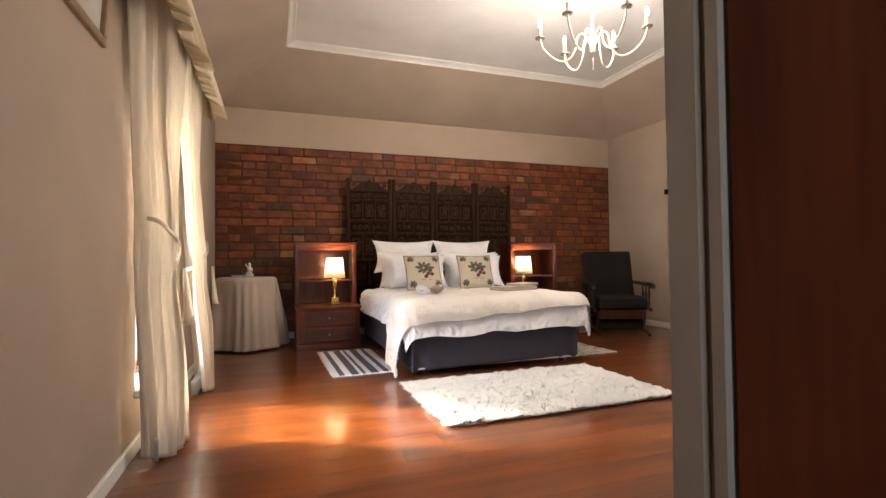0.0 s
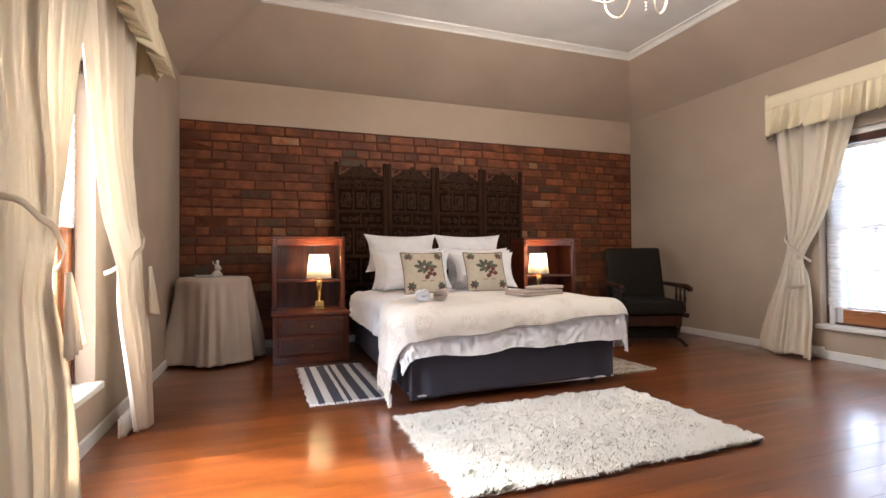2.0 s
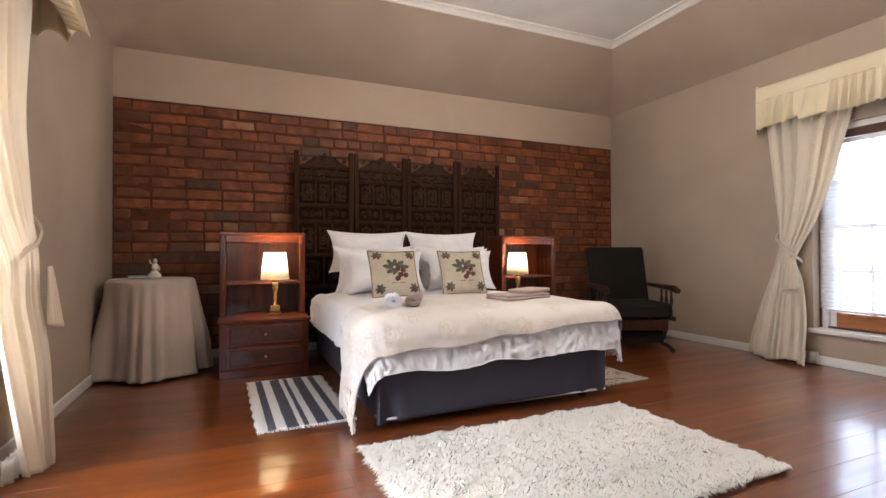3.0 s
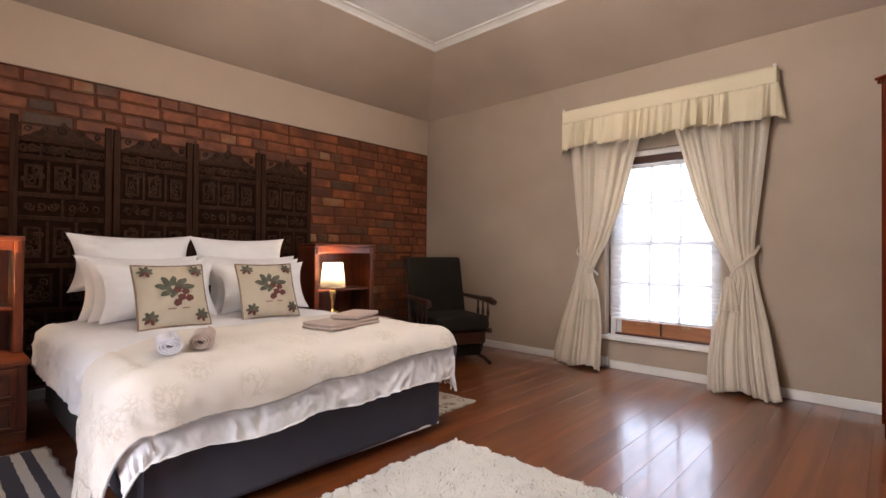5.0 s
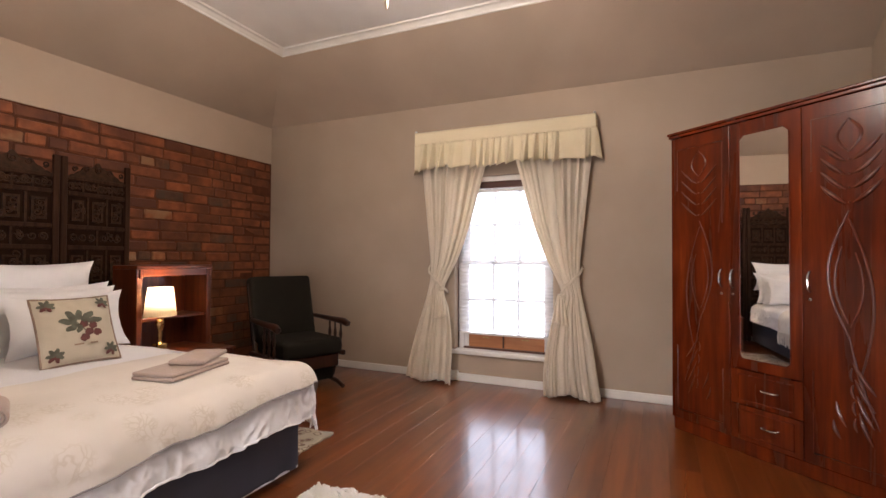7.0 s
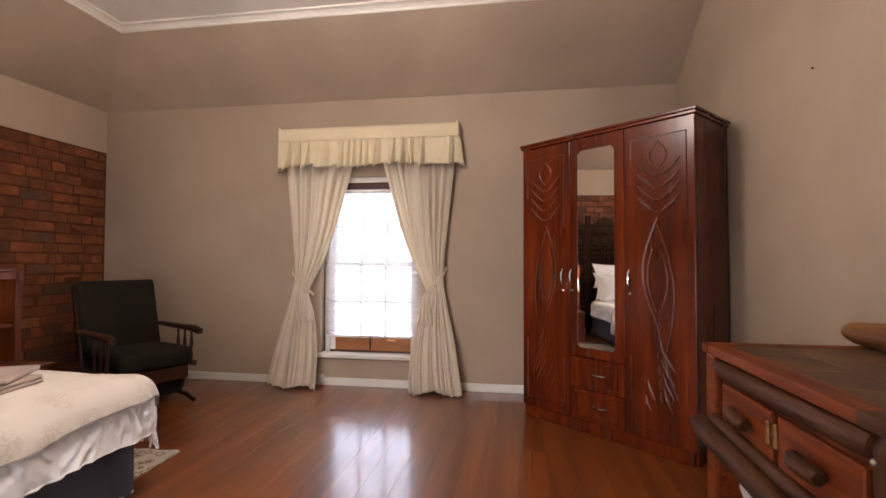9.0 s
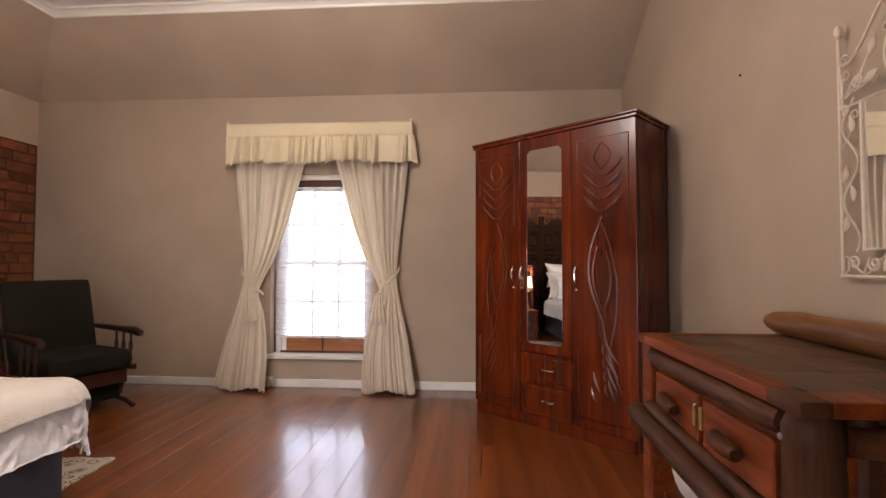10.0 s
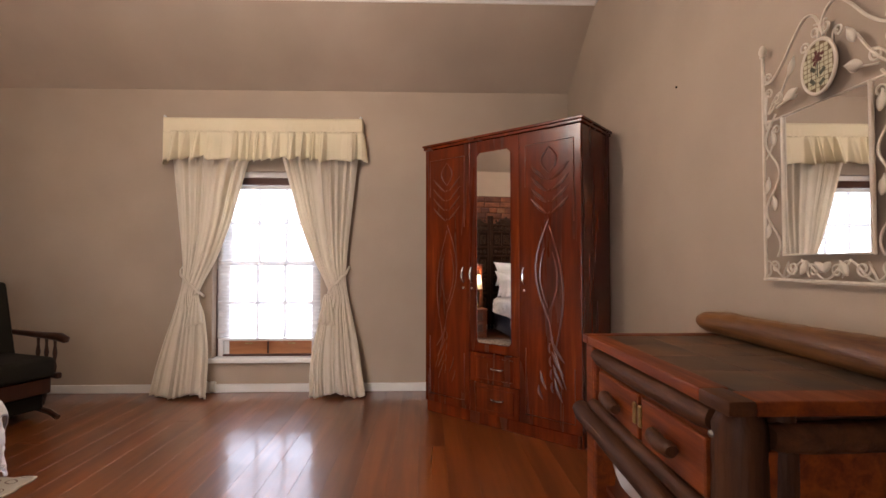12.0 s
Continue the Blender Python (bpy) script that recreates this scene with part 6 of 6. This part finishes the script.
# ---- wrought iron mirror ----
def iron_mirror():
    m = thing("wall_mirror", pose(2.145, YS, 1.118), "white wrought-iron mirror with scrolls, leaves and an oval rose plaque", "mirror")
    # local x runs towards the doorway (-x in the room)
    W, H = 0.565, 0.90
    t = 0.006
    y = 0.03
    def P(x, z, d=0.0):
        return (-x, y + d, z)
    part("side_bar", tube([P(0.008, 0), P(0.008, H - 0.04)], t, 8), IRONW, m)
    part("side_bar", tube([P(W - 0.008, 0), P(W - 0.008, H - 0.04)], t, 8), IRONW, m)
    part("bottom_bar", tube([P(0, 0.006), P(W, 0.006)], t, 8), IRONW, m)
    for x in (0.008, W - 0.008):
        part("finial", lathe(((0.006, -0.004), (0.012, 0.002), (0.009, 0.006), (0.013, 0.014), (0.014, 0.024), (0.010, 0.038), (0.003, 0.046)), 12), IRONW, m, at=pose(-x, y, H - 0.042), smooth=True)
    gx0, gx1, gz0, gz1 = 0.108, W - 0.108, 0.096, 0.60
    gm = W / 2
    ring = [P(gx0, gz0), P(gx1, gz0), P(gx1, gz1), P(gx0, gz1)]
    # glass: one upright sheet with a pointed top
    bm = bmesh.new()
    a = [bm.verts.new(p) for p in ring]
    b = [bm.verts.new((p[0], p[1] - 0.004, p[2])) for p in ring]
    bm.faces.new(a); bm.faces.new(b[::-1])
    for i in range(4):
        bm.faces.new((a[i], a[(i + 1) % 4], b[(i + 1) % 4], b[i]))
    part("mirror_glass", bm, MIRROR, m, "bevelled mirror glass")
    part("inner_frame", tube([(p[0], p[1] + 0.002, p[2]) for p in ring], 0.008, 8, closed=True), IRONW, m)
    part("cross_bar", tube([P(0.008, gz1), P(gx0, gz1)], 0.005, 8), IRONW, m)
    part("cross_bar", tube([P(W - 0.008, gz1), P(gx1, gz1)], 0.005, 8), IRONW, m)
    def scroll(cx_, cz, r, a0, turns, tail=None, rr=0.0036):
        pts = []
        k = 18
        for i in range(k + 1):
            q = i / k
            rad = r * (0.25 + 0.75 * q)
            an = a0 - turns * 2 * math.pi * (1 - q)
            pts.append(P(cx_ + rad * math.cos(an), cz + rad * math.sin(an), 0.002))
        if tail:
            ex, ez = cx_ + r * math.cos(a0), cz + r * math.sin(a0)
            tx, tz = -math.sin(a0) * (1 if turns > 0 else -1), math.cos(a0) * (1 if turns > 0 else -1)
            L_ = math.hypot(tail[0] - ex, tail[1] - ez)
            for q in (0.25, 0.5, 0.75, 1.0):
                hx, hz = ex + tx * L_ * 0.5, ez + tz * L_ * 0.5
                pts.append(P((1 - q) ** 2 * ex + 2 * q * (1 - q) * hx + q * q * tail[0], (1 - q) ** 2 * ez + 2 * q * (1 - q) * hz + q * q * tail[1], 0.002))
        part("scroll", tube(pts, rr, 6), IRONW, m, smooth=True)
    def leaf(x, z, ang, ln=0.06, wd=0.03):
        bm = bmesh.new()
        mid, lt, rt_ = [], [], []
        for i in range(7):
            q = i / 6
            wq = wd / 2 * math.sin(math.pi * min(q * 1.05 + 0.03, 1)) ** 0.8
            c, s = math.cos(ang), math.sin(ang)
            def pt(l, o, d):
                return bm.verts.new(P(x + l * c - o * s, z + l * s + o * c, 0.008 + d))
            mid.append(pt(q * ln, 0, 0.004)); lt.append(pt(q * ln, wq, 0)); rt_.append(pt(q * ln, -wq, 0))
        for i in range(6):
            bm.faces.new((mid[i], mid[i + 1], lt[i + 1], lt[i])); bm.faces.new((mid[i], rt_[i], rt_[i + 1], mid[i + 1]))
        thick(part("leaf", bm, IRONW, m, smooth=True), 0.002, 0)
    for side in (0, 1):
        def X(x): return W - x if side else x
        def A(a): return math.pi - a if side else a
        sg = -1 if side else 1
        # side columns: an s-shaped stem with leaves
        stem = [P(X(0.055 + 0.034 * math.sin(2 * math.pi * 2.0 * q + 0.6)), 0.09 + 0.53 * q, 0.002) for q in [i / 40 for i in range(41)]]
        part("stem", tube(stem, 0.0042, 6), IRONW, m, smooth=True)
        for k, z in enumerate((0.16, 0.26, 0.33, 0.50)):
            leaf(X(0.075 if k % 2 else 0.03), z, A(radians(100 if k % 2 else 75)), 0.062, 0.032)
        scroll(X(0.078), 0.56, 0.020, A(radians(200)), 1.2 * sg, (X(0.02), 0.46))
        scroll(X(0.035), 0.59, 0.018, A(radians(-40)), -1.2 * sg, (X(0.03), 0.70))
        scroll(X(0.036), 0.765, 0.020, A(radians(0)), -1.3 * sg)
        scroll(X(0.042), 0.705, 0.020, A(radians(180)), 1.3 * sg, (X(0.02), 0.64))
        scroll(X(0.088), 0.672, 0.022, A(radians(20)), 1.3 * sg, (X(0.035), 0.63))
        # sweeping top bar from the finial up to the middle
        top = []
        for i in range(31):
            q = i / 30
            x = 0.02 + 0.275 * q
            z = flow(((0, 0.748), (0.14, 0.752), (0.34, 0.795), (0.55, 0.865), (0.72, 0.905), (0.86, 0.893), (0.95, 0.85), (1.0, 0.812)), q)
            top.append(P(X(x), z, 0.002))
        part("top_bar", tube(top, 0.0048, 8), IRONW, m, smooth=True)
        scroll(X(0.262), 0.838, 0.024, A(radians(100)), 1.4 * sg)
        scroll(X(0.215), 0.80, 0.020, A(radians(0)), -1.2 * sg, (X(0.25), 0.75))
        top = []
        for i in range(31):
            q = i / 30
            x = 0.04 + 0.11 * q
            z = 0.63 + 0.13 * q ** 1.5
            top.append(P(X(x), z, 0.002))
        part("stem", tube(top, 0.0042, 8), IRONW, m, smooth=True)
        leaf(X(0.150), 0.735, A(radians(65)), 0.065, 0.032)
        leaf(X(0.125), 0.655, A(radians(18)), 0.07, 0.036)
        scroll(X(0.16), 0.665, 0.018, A(radians(-60)), 1.0 * sg, (X(0.08), 0.64))
        # bottom row: a running vine with spirals and leaves
        scroll(X(0.062), 0.052, 0.026, A(radians(200)), 1.35 * sg, (X(0.016), 0.012), 0.0036)
        scroll(X(0.145), 0.050, 0.028, A(radians(150)), -1.3 * sg, (X(0.098), 0.014), 0.0036)
        scroll(X(0.235), 0.042, 0.026, A(radians(210)), 1.3 * sg, (X(0.185), 0.080), 0.0036)
        part("stem", tube([P(X(0.02 + 0.26 * q), 0.045 + 0.030 * math.cos(2 * math.pi * 1.5 * q), 0.001) for q in [i / 30 for i in range(31)]], 0.0036, 6), IRONW, m, smooth=True)
        leaf(X(0.190), 0.028, A(radians(60)), 0.056, 0.030)
        leaf(X(0.252), 0.070, A(radians(-40)), 0.054, 0.030)
    # oval rose plaque at each shoulder
    for xx in (W / 2,):
        ox, oz, ra, rb = xx, 0.712, 0.068, 0.088
        n = 36
        bm = bmesh.new()
        a = [bm.verts.new(P(ox + ra * math.cos(2 * math.pi * i / n), oz + rb * math.sin(2 * math.pi * i / n), 0.012)) for i in range(n)]
        b = [bm.verts.new(P(ox + ra * math.cos(2 * math.pi * i / n), oz + rb * math.sin(2 * math.pi * i / n), 0.004)) for i in range(n)]
        bm.faces.new(a); bm.faces.new(b[::-1])
        for i in range(n):
            bm.faces.new((a[i], a[(i + 1) % n], b[(i + 1) % n], b[i]))
        pq = part("plaque", bm, GROUT, m, "oval mosaic plaque with a rose")
        part("plaque_rim", tube([P(ox + ra * math.cos(2 * math.pi * i / n), oz + rb * math.sin(2 * math.pi * i / n), 0.01) for i in range(n)], 0.006, 8, closed=True), IRONW, pq, smooth=True)
        ch, red, grn = bmesh.new(), bmesh.new(), bmesh.new()
        rnd = random.Random(3)
        s = 0.017
        def quad(bm_, px, pz, w_, h_, rot, d):
            vs = []
            for sx, sz in ((-1, -1), (1, -1), (1, 1), (-1, 1)):
                lx_, lz_ = sx * w_ / 2, sz * h_ / 2
                vs.append(bm_.verts.new(P(px + lx_ * math.cos(rot) - lz_ * math.sin(rot), pz + lx_ * math.sin(rot) + lz_ * math.cos(rot), d)))
            bm_.faces.new(vs)
        for i in range(-4, 5):
            for j in range(-6, 7):
                px, pz = i * s + rnd.uniform(-.001, .001), j * s * 0.9
                if (px / (ra - 0.009)) ** 2 + (pz / (rb - 0.009)) ** 2 < 1:
                    quad(ch, ox + px, oz + pz, s * 0.84, s * 0.76, rnd.uniform(-0.15, 0.15), 0.0135)
        for i in range(9):
            an, rad = i * 2.4, 0.004 + 0.0022 * i
            quad(red, ox + rad * math.cos(an), oz + 0.03 + rad * math.sin(an), 0.013, 0.012, an, 0.0145 + 0.0001 * i)
        for px, pz, an, ln in ((0, -0.01, 1.57, 0.05), (-0.018, -0.005, 2.5, 0.024), (0.02, -0.02, 0.6, 0.026), (-0.02, -0.045, 2.3, 0.026), (0.018, -0.055, 0.7, 0.024)):
            quad(grn, ox + px, oz + pz, ln, 0.005 if ln > 0.04 else 0.013, an, 0.0148)
        part("mosaic", ch, TESSERA, pq, "cream mosaic chips", kind="stuff")
        part("mosaic_rose", red, BERRYP, pq)
        part("mosaic_leaves", grn, LEAFP, pq)
GROUT = mat("brown_grout", (0.2, 0.14, 0.08), rough=0.9)
TESSERA = mat("cream_mosaic_chips", (0.62, 0.56, 0.38), (0.5, 0.45, 0.27), scale=60, rough=0.3)
iron_mirror()
single("wall_nail", lathe(((0.005, 0), (0.005, 0.006), (0.002, 0.008)), 10), GAPM, "dark nail in the greige wall", "nail", pose(2.83, YS, 2.115, -90))

# ---- framed picture on the west wall ----
pic = thing("framed_picture", pose(XW, 1.215, 2.10, 0, 3.5, 0), "large picture with a gilt moulding hung beside the curtains", "picture")
pw, ph_ = 0.74, 0.62
for k, (a, b, c, d) in enumerate(((-pw / 2, pw / 2, -ph_ / 2, -ph_ / 2 + 0.035), (-pw / 2, pw / 2, ph_ / 2 - 0.035, ph_ / 2), (-pw / 2, -pw / 2 + 0.035, -ph_ / 2 + 0.036, ph_ / 2 - 0.036), (pw / 2 - 0.035, pw / 2, -ph_ / 2 + 0.036, ph_ / 2 - 0.036))):
    part("moulding", bx(0.012, 0.036, a, b, c, d, 0.006, 2), GOLDF, pic)
part("mount", bx(0.014, 0.018, -pw / 2 + 0.03, pw / 2 - 0.03, -ph_ / 2 + 0.03, ph_ / 2 - 0.03), PAPER, pic)
part("print", bx(0.0182, 0.0195, -0.22, 0.22, -0.17, 0.17), GREENP, pic, "dim green print")

# ---- chandelier ----
def chandelier(x, y, zc):
    c = thing("chandelier", pose(x, y, zc), "cream six-arm chandelier with lit candle bulbs under the ceiling", "chandelier")
    part("stem", tube([(0, 0, 0.05), (0, 0, ZT - zc - 0.02)], 0.007, 8), CREAMM, c, smooth=True)
    part("canopy", lathe(((0.06, 0), (0.055, -0.02), (0.02, -0.035)), 20), CREAMM, c, at=pose(0, 0, ZT - zc + 0.011), smooth=True)
    part("hub", lathe(((0.005, -0.03), (0.018, -0.025), (0.022, 0.0), (0.02, 0.04), (0.012, 0.06), (0.016, 0.12), (0.008, 0.16)), 16), CREAMM, c, smooth=True)
    part("drop", lathe(((0.001, -0.095), (0.010, -0.085), (0.003, -0.075), (0.006, -0.06), (0.002, -0.05), (0.004, -0.04), (0.001, -0.03)), 10), GLASS, c, "clear glass drop", smooth=True)
    for k in range(3):
        part("bead", lathe(((0.001, 0), (0.007, 0.006), (0.007, 0.010), (0.001, 0.016)), 8), GLASS, c, "clear glass bead", at=pose(0, 0, -0.115 - 0.022 * k), smooth=True)
    R = 0.385
    for i in range(6):
        a = radians(28 + 60 * i)
        ca, sa = math.cos(a), math.sin(a)
        pts = []
        for q in [j / 22 for j in range(23)]:
            if q < 0.3:
                k = q / 0.3
                r, z = 0.015 + 0.10 * k, 0.02 + 0.10 * math.sin(math.pi * k * 0.75)
            else:
                k = (q - 0.3) / 0.7
                r = 0.115 + (R - 0.115) * (1 - math.cos(math.pi * k * 0.5) ** 1.2 if k < 1 else 1)
                z = 0.09 - 0.175 * math.sin(math.pi * min(k * 0.94, 1)) + 0.02 * k
            pts.append((r * ca, r * sa, z))
        pts[-1] = (R * ca, R * sa, 0.115)
        arm = part("arm", tube(pts, 0.0065, 8), CREAMM, c, smooth=True)
        at = pose(R * ca, R * sa, 0.115)
        part("drip_pan", lathe(((0.008, 0), (0.036, 0.004), (0.038, 0.010), (0.012, 0.012)), 18), PANM, c, at=at, smooth=True)
        part("candle_sleeve", lathe(((0.013, 0.012), (0.013, 0.088), (0.009, 0.09)), 14), CANDLE, c, at=at, smooth=True)
        part("bulb", lathe(((0.008, 0.09), (0.014, 0.105), (0.015, 0.12), (0.008, 0.145), (0.001, 0.158)), 12), CBULB, c, "glowing candle bulb", at=at, smooth=True)
    lamp("chandelier_light", "POINT", pose(x, y, zc + 0.26), 23.0, (1.0, 0.86, 0.70), soft=0.28)
CBULB = emitter("glowing_candle_bulb", (1.0, 0.75, 0.45), 7.0)
chandelier(2.15, 2.32, 2.50)

# ---- floor boards ----
rnd = random.Random(11)
BW = 0.165
y = -2.3
bid = 0
board_mesh = {}
while y < YN:
    w = BW
    cuts = [XW - 0.05, XE + 0.05]
    if y < YS - 0.05: cuts = [HX0, HX1]
    elif rnd.random() < 0.6: cuts.insert(1, rnd.choice((0.6, 1.4, 2.4, 3.4, 3.9)) + rnd.uniform(-0.2, 0.2))
    for a, b in zip(cuts, cuts[1:]):
        key = round(b - a, 4)
        if key not in board_mesh:
            board_mesh[key] = mesh_of("board", bx(-(b - a) / 2 + 0.0005, (b - a) / 2 - 0.0005, -w / 2 + 0.0003, w / 2 - 0.0003, -0.02, 0.0, 0.0006), FLOORB)
        ob = new("floorboard", board_mesh[key])
        ob.parent = floor
        ob.location = ((a + b) / 2, y + w / 2, 0.0)
    y += w

# ---- bricks ----
rnd = random.Random(4)
PITCH, NROW = 2.333 / 24, 24
meshes = {}
def brick_mesh(l, k):
    key = (round(l, 2), k)
    if key not in meshes:
        r2 = random.Random(int(l * 1000) * 7 + k)
        bm = bx(-l / 2, l / 2, 0.0, 0.02, -0.0405, 0.0405, 0.008)
        for v in bm.verts:
            v.co += Vector((r2.uniform(-.005, .005), r2.uniform(-.004, .002), r2.uniform(-.005, .005)))
        meshes[key] = mesh_of("brick", bm, (BRICK, BRICK2, BRICK3)[0 if k < 4 else (1 if k == 4 else 2)])
    return meshes[key]
rest = {0: bmesh.new(), 1: bmesh.new(), 2: bmesh.new()}
count = 0
def wave(x, r):
    return 0.005 * noise.noise(Vector((x * 1.3, r * 0.45, 2))) * min(r, 3) / 3
for r in range(NROW):
    z = 2.333 - PITCH * (r + 0.5)
    header = r in (2, 11, 18)
    x = XW + 0.002 - (0.0 if r % 2 else 0.14)
    while x < XE - 0.01:
        l = (0.135 if rnd.random() < 0.85 else 0.275) if header else (0.275 if rnd.random() < 0.86 else 0.135)
        l += rnd.uniform(-0.01, 0.01)
        a, b = max(x, XW + 0.002), min(x + l, XE - 0.003)
        x += l + 0.011
        if b - a < 0.03:
            continue
        ends = min(a - XW, XE - b)
        k = rnd.choice((0, 1, 2, 3, 0, 1, 2, 3, 0, 1, 2, 3, 0, 4, 4, 5)) if ends > 0.5 else rnd.choice((0, 1, 2, 3))
        if z < 1.2 and rnd.random() < 0.3: k = 4
        hidden = z < 0.95 or (0.75 < a and b < 3.04 and z < 1.9)
        flatend = ends < 0.35
        yy = YN + (0.004 if not flatend else 0.0095) + rnd.uniform(-0.003, 0.002)
        if not hidden and count < 300:
            ob = new("brick", brick_mesh(round(b - a - 0.002, 2), k))
            ob.parent = wall_n
            ob.matrix_basis = pose((a + b) / 2, yy + rnd.uniform(-0.003, 0.003), z + wave(a, r) + rnd.uniform(-0.002, 0.002), 0, rnd.uniform(-0.7, 0.7), 0)
            count += 1
        else:
            zw = z + wave(a, r)
            box(rest[0 if k < 4 else k - 3], a + 0.002, b - 0.002, yy, yy + 0.02, zw - 0.041, zw + 0.041)
for k, bm in rest.items():
    tagged(part("brickwork", bm, (BRICK, BRICK2, BRICK3)[k], wall_n), kind="stuff")
